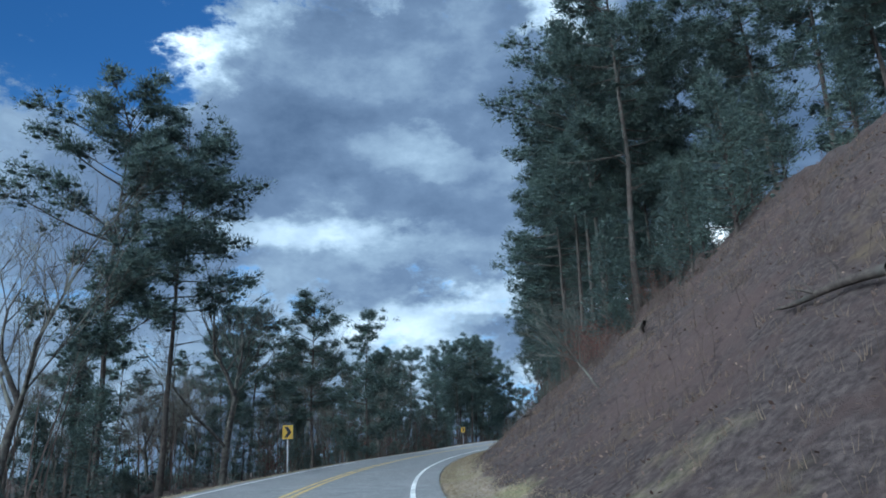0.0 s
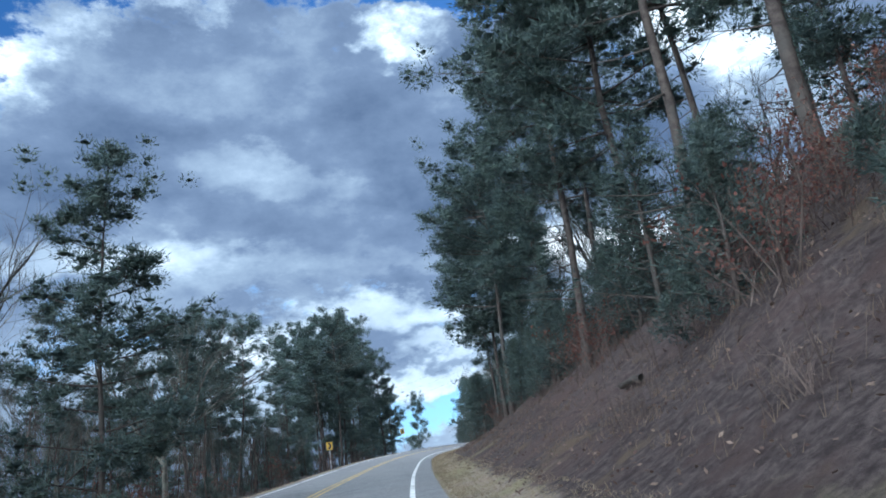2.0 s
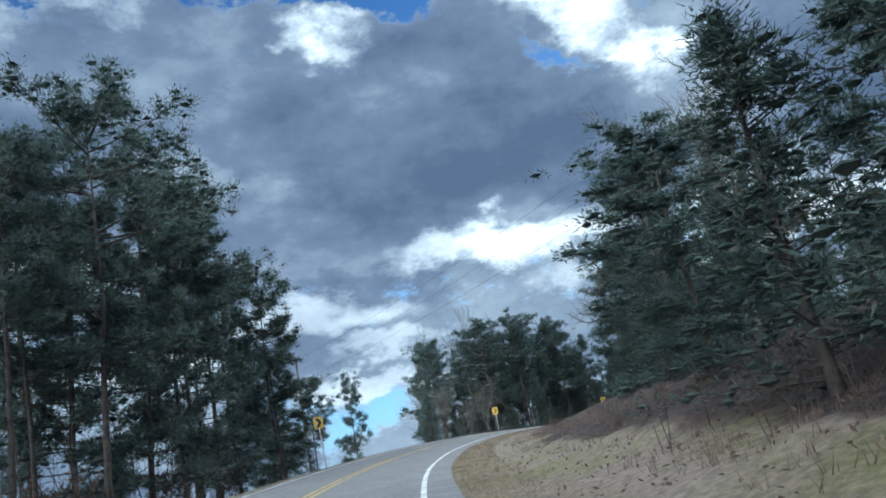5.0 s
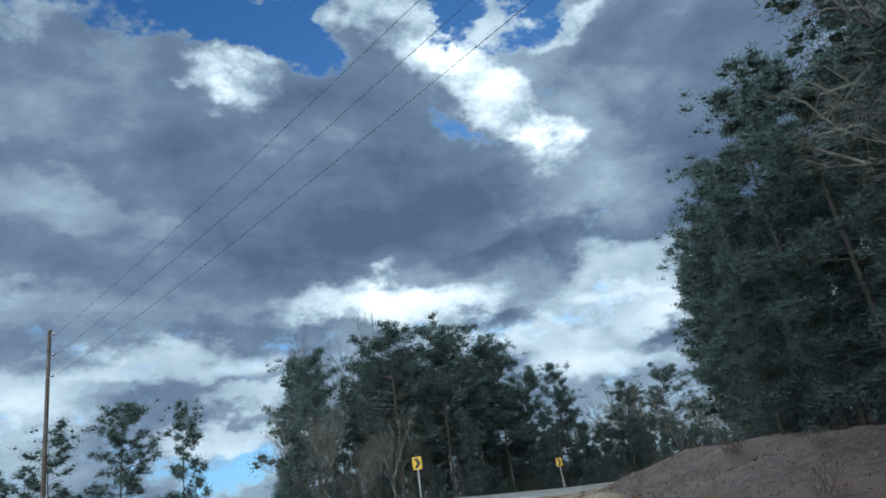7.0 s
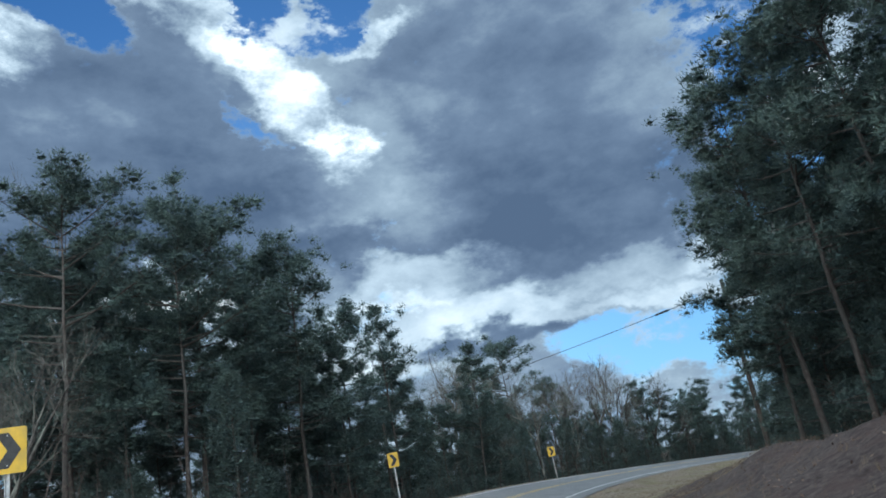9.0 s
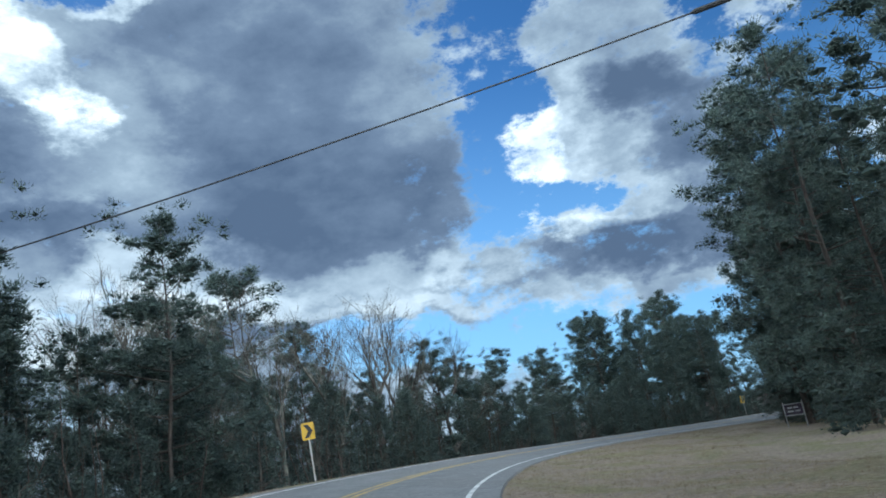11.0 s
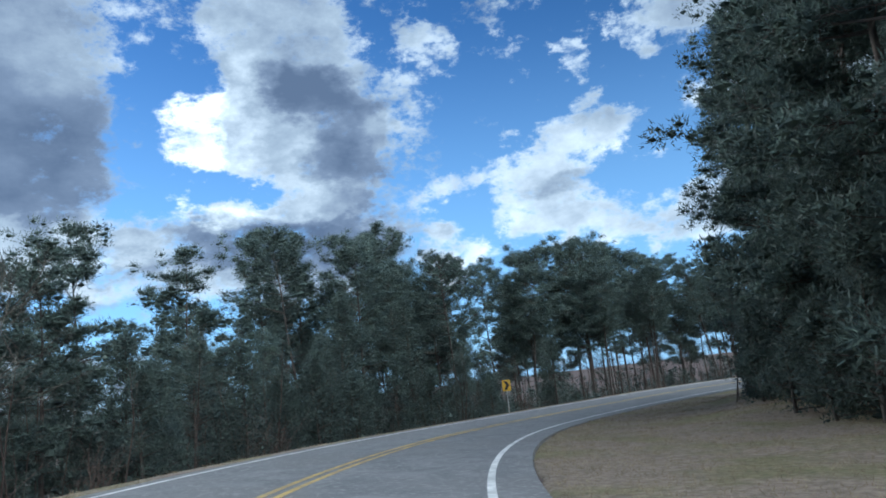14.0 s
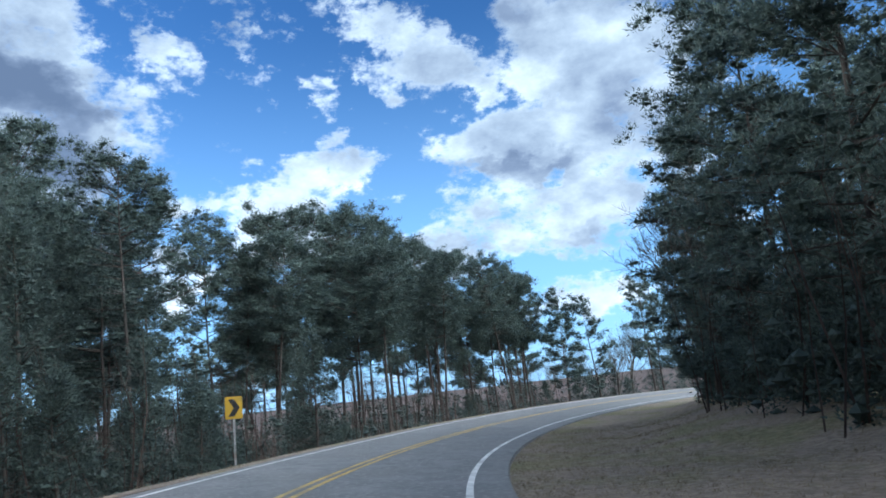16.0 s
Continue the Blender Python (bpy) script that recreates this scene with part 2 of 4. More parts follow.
def material(name, low, high, scale=4.0, rough=0.85, bump=0.2, bump_scale=None, stain=None, stain_scale=0.4, metal=0.0, spread=0.0, thin=0.0, fine=None, gloss=0.3):
    """A surface with grain between two colours, stains of a third at a larger size, relief, and piece-by-piece variation (spread)."""
    m = bpy.data.materials.new(name)
    m.use_nodes = True
    n = Nodes(m.node_tree)
    place = n.add("ShaderNodeNewGeometry").outputs["Position"]
    grain = n.noise(place, scale, 6.0, 0.62)
    colour = n.mix(n.ramp(grain, 0.32, 0.68), (*low, 1), (*high, 1))
    if stain:
        colour = n.mix(n.ramp(n.noise(place, stain_scale, 5.0, 0.6), 0.46, 0.64), colour, (*stain, 1))
    if fine:
        colour = n.mix(n.ramp(n.noise(place, scale * 7, 3.0, 0.6), 0.52, 0.66), colour, (*fine, 1))
    if spread:
        island = n.add("ShaderNodeNewGeometry").outputs["Random Per Island"]
        thing = n.add("ShaderNodeObjectInfo").outputs["Random"]
        value = n.math("ADD", n.math("MULTIPLY", n.math("SUBTRACT", island, 0.5), spread), n.math("MULTIPLY", n.math("SUBTRACT", thing, 0.5), spread * 0.5))
        hsv = n.add("ShaderNodeHueSaturation")
        n.link(n.math("ADD", value, 1.0), hsv.inputs["Value"])
        n.link(n.math("ADD", n.math("MULTIPLY", value, 0.04), 0.5), hsv.inputs["Hue"])
        n.link(colour, hsv.inputs["Color"])
        colour = hsv.outputs[0]
    shader = n.add("ShaderNodeBsdfPrincipled")
    n.link(colour, shader.inputs["Base Color"])
    n.link(n.ramp(grain, 0.3, 0.7, max(rough - 0.1, 0.05), min(rough + 0.08, 1.0)), shader.inputs["Roughness"])
    shader.inputs["Metallic"].default_value = metal
    shader.inputs["Specular IOR Level"].default_value = gloss
    if bump:
        relief = n.add("ShaderNodeBump")
        relief.inputs["Strength"].default_value = bump
        relief.inputs["Distance"].default_value = 0.03
        n.link(n.noise(place, bump_scale or scale * 3, 5.0, 0.65), relief.inputs["Height"])
        n.link(relief.outputs[0], shader.inputs["Normal"])
    out = n.add("ShaderNodeOutputMaterial")
    if thin:
        through_leaf = n.add("ShaderNodeBsdfTranslucent")
        n.link(colour, through_leaf.inputs[0])
        both = n.add("ShaderNodeMixShader")
        both.inputs[0].default_value = thin
        n.link(shader.outputs[0], both.inputs[1])
        n.link(through_leaf.outputs[0], both.inputs[2])
        n.link(both.outputs[0], out.inputs[0])
    else:
        n.link(shader.outputs[0], out.inputs[0])
    return m


ASPHALT = material("asphalt", (0.13, 0.134, 0.142), (0.21, 0.213, 0.22), 1.2, 0.86, 0.35, 60, (0.165, 0.165, 0.17), 0.25, fine=(0.25, 0.25, 0.25), gloss=0.25)
WHITE_PAINT = material("white_road_paint", (0.5, 0.51, 0.51), (0.78, 0.78, 0.76), 3.0, 0.7, 0.2, 40, (0.42, 0.42, 0.42), 1.1)
YELLOW_PAINT = material("yellow_road_paint", (0.42, 0.29, 0.09), (0.60, 0.42, 0.14), 3.0, 0.7, 0.2, 40, (0.30, 0.23, 0.12), 1.0)
PINE_BARK = material("pine_bark", (0.036, 0.030, 0.028), (0.084, 0.070, 0.062), 5.0, 0.95, 0.9, 14, (0.065, 0.06, 0.055), 0.9, gloss=0.1)
GREY_BARK = material("grey_bark", (0.040, 0.036, 0.033), (0.095, 0.085, 0.077), 6.0, 0.95, 0.5, 18, (0.15, 0.15, 0.13), 1.2, gloss=0.1)
NEEDLES = material("pine_needles", (0.046, 0.072, 0.072), (0.088, 0.120, 0.100), 1.4, 0.6, 0, spread=0.7, thin=0.45, gloss=0.35)
CEDAR_LEAVES = material("cedar_foliage", (0.044, 0.066, 0.066), (0.080, 0.108, 0.090), 1.8, 0.65, 0, spread=0.6, thin=0.42, gloss=0.3)
RUST_LEAVES = material("rust_brown_leaves", (0.075, 0.030, 0.024), (0.14, 0.066, 0.050), 2.5, 0.8, 0, spread=0.6, thin=0.3)
BRUSH = material("bare_twigs", (0.055, 0.043, 0.038), (0.11, 0.085, 0.075), 3.0, 0.95, 0, spread=0.5, gloss=0.1)
DEAD_GRASS = material("dead_grass", (0.18, 0.145, 0.10), (0.31, 0.255, 0.175), 1.1, 0.95, 0, spread=0.6, thin=0.3, gloss=0.1)
WEEDS = material("dry_weed_stalks", (0.09, 0.068, 0.052), (0.17, 0.13, 0.098), 1.5, 0.95, 0, spread=0.5, thin=0.2, gloss=0.1)
LITTER_LEAF = material("dead_leaves", (0.08, 0.055, 0.045), (0.19, 0.14, 0.115), 1.1, 0.9, 0, spread=0.8, thin=0.2, gloss=0.1)
SIGN_YELLOW = material("yellow_sign_sheeting", (0.42, 0.26, 0.02), (0.52, 0.33, 0.03), 2.0, 0.45, 0.05, 30, (0.36, 0.24, 0.04), 3.0)
SIGN_BLACK = material("black_sign_film", (0.012, 0.012, 0.013), (0.03, 0.03, 0.03), 5.0, 0.5, 0.05)
GALVANIZED = material("galvanized_steel", (0.28, 0.29, 0.30), (0.45, 0.46, 0.47), 9.0, 0.5, 0.15, 30, (0.3, 0.27, 0.24), 4.0, metal=0.8)
POLE_WOOD = material("weathered_pole_wood", (0.040, 0.031, 0.026), (0.085, 0.068, 0.056), 3.0, 0.95, 0.6, 22, (0.10, 0.095, 0.085), 0.8)
PORCELAIN = material("grey_porcelain", (0.22, 0.22, 0.23), (0.34, 0.34, 0.35), 8.0, 0.3, 0.05)
WIRE = material("dark_wire", (0.02, 0.02, 0.022), (0.05, 0.05, 0.05), 8.0, 0.6, 0)
BOARD = material("dark_painted_board", (0.030, 0.022, 0.045), (0.06, 0.045, 0.075), 3.0, 0.7, 0.2, 25, (0.05, 0.045, 0.05), 2.0)
WHITE_BOARD = material("white_painted_wood", (0.24, 0.25, 0.26), (0.38, 0.38, 0.38), 4.0, 0.7, 0.2, 25, (0.4, 0.4, 0.4), 2.0)


def ground_material():
    """Leaf litter, dead grass and thin winter green, mixed by the place's own growth."""
    m = bpy.data.materials.new("ground_cover")
    m.use_nodes = True
    n = Nodes(m.node_tree)
    place = n.add("ShaderNodeNewGeometry").outputs["Position"]
    grown = n.add("ShaderNodeAttribute")
    grown.attribute_name = "grass"
    patch = n.noise(place, 0.35, 5.0, 0.6)
    grain = n.noise(place, 6.0, 6.0, 0.7)
    litter = n.mix(n.ramp(grain, 0.3, 0.7), (0.030, 0.024, 0.024, 1), (0.096, 0.077, 0.073, 1))
    litter = n.mix(n.ramp(n.noise(place, 1.1, 5.0, 0.6), 0.45, 0.7), litter, (0.060, 0.043, 0.040, 1))
    litter = n.mix(n.ramp(n.noise(place, 0.55, 4.0, 0.6), 0.56, 0.72), litter, (0.102, 0.080, 0.056, 1))
    litter = n.mix(n.ramp(n.noise(place, 0.22, 5.0, 0.65), 0.48, 0.62, 0.0, 0.75), litter, (0.078, 0.055, 0.051, 1))
    litter = n.mix(n.ramp(n.noise(place, 2.6, 5.0, 0.7), 0.54, 0.66, 0.0, 0.8), litter, (0.032, 0.025, 0.024, 1))
    straw = n.mix(n.ramp(grain, 0.3, 0.7), (0.17, 0.138, 0.112, 1), (0.32, 0.265, 0.215, 1))
    green = n.mix(n.ramp(grain, 0.3, 0.7), (0.13, 0.125, 0.065, 1), (0.27, 0.24, 0.145, 1))
    straw = n.mix(n.ramp(patch, 0.42, 0.66), straw, green)
    colour = n.mix(n.ramp(n.math("ADD", grown.outputs["Fac"], n.math("MULTIPLY", n.math("SUBTRACT", patch, 0.5), 1.2)), 0.35, 0.65), litter, straw)
    shader = n.add("ShaderNodeBsdfPrincipled")
    n.link(colour, shader.inputs["Base Color"])
    shader.inputs["Roughness"].default_value = 0.95
    shader.inputs["Specular IOR Level"].default_value = 0.1
    relief = n.add("ShaderNodeBump")
    relief.inputs["Strength"].default_value = 0.9
    relief.inputs["Distance"].default_value = 0.12
    n.link(n.noise(place, 4.5, 7.0, 0.7), relief.inputs["Height"])
    n.link(relief.outputs[0], shader.inputs["Normal"])
    out = n.add("ShaderNodeOutputMaterial")
    n.link(shader.outputs[0], out.inputs[0])
    return m


GROUND = ground_material()

# ---------------------------------------------------------------- the lie of the land
# stations along the road's middle, 16 m apart: x, y, z, crossfall in degrees (the inside of the bend is lower)
STATIONS = [
    (-0.74, -48.03, -2.35, -0.5),
    (-1.21, -32.04, -1.97, -0.5),
    (-1.68, -16.05, -1.60, -0.5),
    (-2.15, -0.07, -1.23, -0.5),
    (-2.21, 15.93, -0.82, -0.8),
    (-0.76, 31.86, -0.29, -1.1),
    (2.22, 47.57, 0.33, -1.1),
    (6.22, 63.06, 0.95, -1.0),
    (10.63, 78.44, 1.55, -0.4),
    (15.25, 93.76, 2.18, 0.8),
    (20.45, 108.89, 2.84, 2.2),
    (26.53, 123.69, 3.48, 3.0),
    (34.05, 137.80, 4.11, 3.6),
    (43.25, 150.87, 4.65, 4.4),
    (54.20, 162.52, 4.82, 5.5),
    (67.01, 172.06, 4.52, 6.3),
    (81.31, 179.21, 4.14, 6.9),
    (96.50, 184.19, 3.86, 6.6),
    (112.33, 186.22, 3.41, 5.2),
    (128.19, 184.45, 2.79, 4.2),
    (143.42, 179.62, 2.03, 3.6),
    (157.40, 171.88, 1.26, 3.6),
    (169.69, 161.67, 0.67, 3.9),
    (179.86, 149.35, 0.26, 4.1),
    (187.56, 135.35, -0.14, 4.1),
    (192.53, 120.17, -0.63, 4.1),
    (194.58, 104.32, -1.25, 4.1),
]
FIRST_STATION = -48.0
LANE, SHOULDER_LEFT, SHOULDER_RIGHT = 3.19, 0.40, 0.75
ST = np.array(STATIONS)
ROAD_END = FIRST_STATION + 16.0 * (len(ST) - 1)


def along(s):
    """Place, direction and crossfall (as a tangent) of the road's middle at s metres; straight on past its ends."""
    s = np.asarray(s, float)
    u = (s - FIRST_STATION) / 16.0
    inside = np.clip(u, 0, len(ST) - 1.001)
    i = np.floor(inside).astype(int)
    f = (inside - i)[..., None]
    slopes = np.gradient(ST, axis=0)
    a, b, ma, mb = ST[i], ST[i + 1], slopes[i], slopes[i + 1]
    p = (2 * f**3 - 3 * f**2 + 1) * a + (f**3 - 2 * f**2 + f) * ma + (-2 * f**3 + 3 * f**2) * b + (f**3 - f**2) * mb
    d = (6 * f**2 - 6 * f) * a + (3 * f**2 - 4 * f + 1) * ma + (6 * f - 6 * f**2) * b + (3 * f**2 - 2 * f) * mb
    d = d[..., :2] / np.linalg.norm(d[..., :2], axis=-1, keepdims=True)
    p = p.copy()
    p[..., :2] += d * ((u - inside) * 16.0)[..., None]
    return p[..., :3], d, np.tan(np.radians(p[..., 3]))


# the cut bank beside the inner lane: s, its height over the road, how far from the middle its crest lies
BANK = np.array([(-60, 8, 15), (0, 9.1, 15.5), (25, 8.7, 15.5), (45, 7.7, 15), (65, 5.8, 14), (85, 4.6, 13.5), (105, 3.0, 13), (122, 1.8, 12), (140, 1.3, 12.5), (156, 1.6, 12.5), (174, 1.9, 11.5), (194, 1.8, 11), (214, 0.8, 12), (229, 0.1, 12), (250, 0.05, 12), (270, 0.3, 12), (285, 0.8, 12), (296, 1.3, 12), (312, 1.4, 12), (500, 1.5, 12)])
ROLLING = 0.35


def smooth(x, a, b):
    t = np.clip((x - a) / (b - a), 0, 1)
    return t * t * (3 - 2 * t)


def waves(x, y):
    return 0.45 * np.sin(0.31 * x + 1.3) * np.sin(0.27 * y + 0.4) + 0.3 * np.sin(0.71 * x + 0.53 * y) + 0.25 * np.sin(0.93 * y - 0.61 * x + 2.0)


def lumps(x, y):
    """Small hummocks and washed-out hollows."""
    return 0.5 * np.sin(1.9 * x + 0.8 * y) * np.sin(1.3 * y - 0.7 * x) + 0.35 * np.sin(3.1 * x - 1.1 * y + 0.6) * np.sin(2.6 * y + 1.2) + 0.3 * np.sin(4.4 * y + 2.2 * x)


def surface(s, lat):
    """The ground at s metres along the road and lat metres to the right of its middle."""
    s, lat = np.broadcast_arrays(np.asarray(s, float), np.asarray(lat, float))
    p, d, fall = along(s)
    x, y = p[..., 0] + d[..., 1] * lat, p[..., 1] - d[..., 0] * lat
    z = p[..., 2] - np.clip(lat, -4.5, 14) * fall
    crest, reach = np.interp(s, BANK[:, 0], BANK[:, 1]), np.interp(s, BANK[:, 0], BANK[:, 2])
    u = np.clip((lat - 4.8) / (reach - 4.8), 0, None)
    rise = np.where(u < 1, u ** (1.2 + 0.6 * smooth(s, 105, 135)), 1 + 0.25 * smooth(-s, -110, -60) * (1 - np.exp(-(u - 1))))
    rough_right = smooth(lat, 5, 9)
    z = z + crest * rise + waves(x, y) * 0.5 * rough_right * (0.25 + 0.75 * smooth(crest, 0, 4))
    z = z + lumps(x, y) * 0.16 * smooth(lat, 5.2, 8) * (0.2 + 0.8 * smooth(crest, 0.5, 4))
    out = -lat
    z = z - 0.6 * smooth(out, 4.1, 6.4) - 0.11 * np.clip(out - 6.5, 0, 45) + waves(x, y) * ROLLING * smooth(out, 5, 9)
    return np.stack([x, y, z], -1)


DENSE_S = np.arange(-200.0, ROAD_END + 200.0, 2.0)
DENSE, DENSE_D, _ = along(DENSE_S)


def nearest(x, y):
    """s and lat of a place."""
    gap = (DENSE[:, 0] - x) ** 2 + (DENSE[:, 1] - y) ** 2
    i = int(gap.argmin())
    dx, dy = x - DENSE[i, 0], y - DENSE[i, 1]
    return DENSE_S[i] + dx * DENSE_D[i, 0] + dy * DENSE_D[i, 1], dx * DENSE_D[i, 1] - dy * DENSE_D[i, 0]


def spot(s, lat):
    return Vector([float(v) for v in surface(s, lat)])


def mesh_object(name, verts, faces, mat, parent=None, label="", smooth_faces=False):
    data = bpy.data.meshes.new(name)
    corners = np.fromiter(itertools.chain.from_iterable(faces), np.int32)
    sizes = np.fromiter(map(len, faces), np.int32)
    data.vertices.add(len(verts))
    data.vertices.foreach_set("co", np.asarray(verts, np.float32).ravel())
    data.loops.add(len(corners))
    data.loops.foreach_set("vertex_index", corners)
    data.polygons.add(len(sizes))
    data.polygons.foreach_set("loop_start", np.concatenate([[0], np.cumsum(sizes)[:-1]]).astype(np.int32))
    data.polygons.foreach_set("use_smooth", np.full(len(sizes), smooth_faces))
    data.materials.append(mat)
    data.update(calc_edges=True)
    ob = new(name, data)
    if parent:
        ob.parent = parent
    if label:
        tagged(ob, label)
    return ob


def part(name, bm, mat, parent, label="", smooth_faces=False):
    data = bpy.data.meshes.new(name)
    for f in bm.faces:
        f.smooth = smooth_faces
    bm.to_mesh(data)
    bm.free()
    data.materials.append(mat)
    ob = new(name, data)
    ob.parent = parent
    if label:
        tagged(ob, label)
    return ob


def grid_faces(rows, cols, start=0):
    r, c = np.meshgrid(np.arange(rows - 1), np.arange(cols - 1), indexing="ij")
    a = start + (r * cols + c).ravel()
    return np.stack([a, a + 1, a + cols + 1, a + cols], -1)


def ribbon(name, s0, s1, step, lats, lift, mat, parent=None, label=""):
    """A strip that follows the road's own crossfall; lats and lift run across it."""
    s = np.arange(s0, s1 + step / 2, step)
    p, d, fall = along(s)
    verts = []
    for lat, up in zip(lats, lift):
        verts.append(np.stack([p[:, 0] + d[:, 1] * lat, p[:, 1] - d[:, 0] * lat, p[:, 2] - lat * fall + up], -1))
    verts = np.stack(verts, 1).reshape(-1, 3)
    return mesh_object(name, verts, grid_faces(len(s), len(lats)), mat, parent, label)


# ground: fine beside the road, coarse to the horizon
def build_ground():
    s = np.concatenate([np.arange(-110.0, 0.0, 3.0), np.arange(0.0, 215.0, 0.6), np.arange(215.0, 371.0, 1.5)])
    lats = np.concatenate([np.arange(-48, -14, 3.0), np.arange(-14, -4.6, 0.9), [-4.3, -3.75, -3.4, -1.5, 1.5, 3.6, 4.05, 4.4, 4.9], np.arange(5.5, 18, 0.5), np.arange(18, 22, 1.0), np.arange(22, 49, 3.0)])
    ss, ll = np.meshgrid(s, lats, indexing="ij")
    v = surface(ss, ll)
    v[..., 2] -= np.where((ll > -3.5) & (ll < 3.9), 0.30, 0.03)
    verts, faces = v.reshape(-1, 3), grid_faces(len(s), len(lats))
    right = smooth(ll, 3.4, 4.4) * (1 - smooth(ll, 6.0, 9.0) * np.interp(ss, [-200, 105, 200, 215], [1, 1, 0.9, 0.0]))
    grass = np.where(ll > 0, right, smooth(-ll, 3.2, 4.2) * (1 - smooth(-ll, 6, 8)))
    grass = np.where((ll > 0) & (ss < 100), grass * (1 - 0.7 * smooth(ll, 4.6, 5.6)), grass).reshape(-1)
    # the land farther off
    gx, gy = np.meshgrid(np.arange(-460.0, 661.0, 16.0), np.arange(-460.0, 661.0, 16.0), indexing="ij")
    far = np.zeros(gx.shape + (3,))
    lateral = np.zeros(gx.shape)
    for i in np.ndindex(gx.shape):
        a, b = nearest(gx[i], gy[i])
        far[i] = (gx[i], gy[i], float(surface(a, np.clip(b, -48, 48))[2]) - 1.0)
        lateral[i] = abs(b) if -110 < a < 370 else 99
    out = np.maximum(np.abs(gx - 100), np.abs(gy - 100)) - 300
    far[..., 2] += np.clip(out, 0, None) * -0.04
    base = len(verts)
    cells = grid_faces(*gx.shape, start=base)
    keep = lateral.reshape(-1)[cells - base].min(1) > 27
    cells = cells[keep]
    rim = []
    for radius, z in ((560, -24), (1500, -40), (4300, -60)):
        for k in range(48):
            rim.append((100 + radius * math.cos(k * math.tau / 48), 100 + radius * math.sin(k * math.tau / 48), z))
    rim_base = base + far.reshape(-1, 3).shape[0]
    rim_faces = [(rim_base + 48 * j + k, rim_base + 48 * j + (k + 1) % 48, rim_base + 48 * (j + 1) + (k + 1) % 48, rim_base + 48 * (j + 1) + k) for j in range(2) for k in range(48)]
    allv = np.concatenate([verts, far.reshape(-1, 3), np.array(rim)])
    ob = mesh_object("ground", allv, [tuple(f) for f in faces] + [tuple(f) for f in cells] + rim_faces, GROUND, smooth_faces=True)
    values = np.zeros(len(allv))
    values[: len(grass)] = grass
    ob.data.attributes.new("grass", "FLOAT", "POINT").data.foreach_set("value", values.astype(np.float32))
    tagged(ob, "hillside ground of brown leaf litter with winter-dry grass verges", "ground", kind="structure")


build_ground()

# road: one banked slab with sloping edges; painted lines lie on it
ROAD_LATS = (-LANE - SHOULDER_LEFT - 0.12, -LANE - SHOULDER_LEFT, -LANE, 0, LANE, LANE + SHOULDER_RIGHT, LANE + SHOULDER_RIGHT + 0.12)
road = ribbon("road", -110, 368, 1.0, ROAD_LATS, (-0.35, 0, 0.0, 0.02, 0.0, -0.01, -0.36), ASPHALT)
tagged(road, "two-lane grey asphalt road in a banked bend", "road", kind="structure")


def line(name, lat, width, mat, label):
    half = width / 2
    lift = 0.024 - 0.02 * abs(lat) / LANE
    ob = ribbon(name, -110, 368, 1.0, (lat - half, lat + half), (lift + 0.004, lift + 0.004), mat, road, label)
    return ob


line("edge_line", -LANE, 0.12, WHITE_PAINT, "worn white painted edge line")
line("edge_line", LANE, 0.13, WHITE_PAINT, "worn white painted edge line")
line("centre_line", -0.14, 0.12, YELLOW_PAINT, "worn yellow painted centre line")
line("centre_line", 0.14, 0.12, YELLOW_PAINT, "worn yellow painted centre line")

# ---------------------------------------------------------------- growing things
class Builder:
    """Collects tubes and blades and turns them into one mesh."""

    def __init__(self):
        self.verts, self.faces = [], []
        self.count = 0

    def tube(self, points, radii, sides):
        """A tapered tube along points; the end runs to a tip."""
        points = np.asarray(points, float)
        n = len(points)
        ahead = np.gradient(points, axis=0)
        ahead /= np.linalg.norm(ahead, axis=1, keepdims=True) + 1e-9
        helper = np.where(np.abs(ahead[:, 2:3]) > 0.9, [[1.0, 0, 0]], [[0, 0, 1.0]])
        a = np.cross(ahead, helper)
        a /= np.linalg.norm(a, axis=1, keepdims=True) + 1e-9
        b = np.cross(ahead, a)
        t = np.arange(sides) * math.tau / sides
        ring = a[:, None] * np.cos(t)[None, :, None] + b[:, None] * np.sin(t)[None, :, None]
        v = points[:, None] + ring * np.asarray(radii)[:, None, None]
        self.verts.append(v.reshape(-1, 3))
        r, c = np.meshgrid(np.arange(n - 1), np.arange(sides), indexing="ij")
        i0 = self.count + (r * sides + c).ravel()
        i1 = self.count + (r * sides + (c + 1) % sides).ravel()
        self.faces.extend(np.stack([i0, i1, i1 + sides, i0 + sides], -1).tolist())
        self.count += n * sides

    def blades(self, roots, tips, side, width):
        """Thin triangles from roots to tips."""
        v = np.stack([roots - side * width, roots + side * width, tips], 1).reshape(-1, 3)
        k = len(roots)
        self.verts.append(v)
        self.faces.extend((self.count + np.arange(3 * k).reshape(k, 3)).tolist())
        self.count += 3 * k

    def leaves(self, centres, a, b):
        """Four-cornered leaves spanned by a and b."""
        v = np.stack([centres - a, centres - b * 0.9, centres + a, centres + b], 1).reshape(-1, 3)
        k = len(centres)
        self.verts.append(v)
        self.faces.extend((self.count + np.arange(4 * k).reshape(k, 4)).tolist())
        self.count += 4 * k

    def make(self, name, mat, parent, label="", smooth_faces=False):
        return mesh_object(name, np.concatenate(self.verts), self.faces, mat, parent, label, smooth_faces)


def unit(v):
    return v / (np.linalg.norm(v, axis=-1, keepdims=True) + 1e-9)


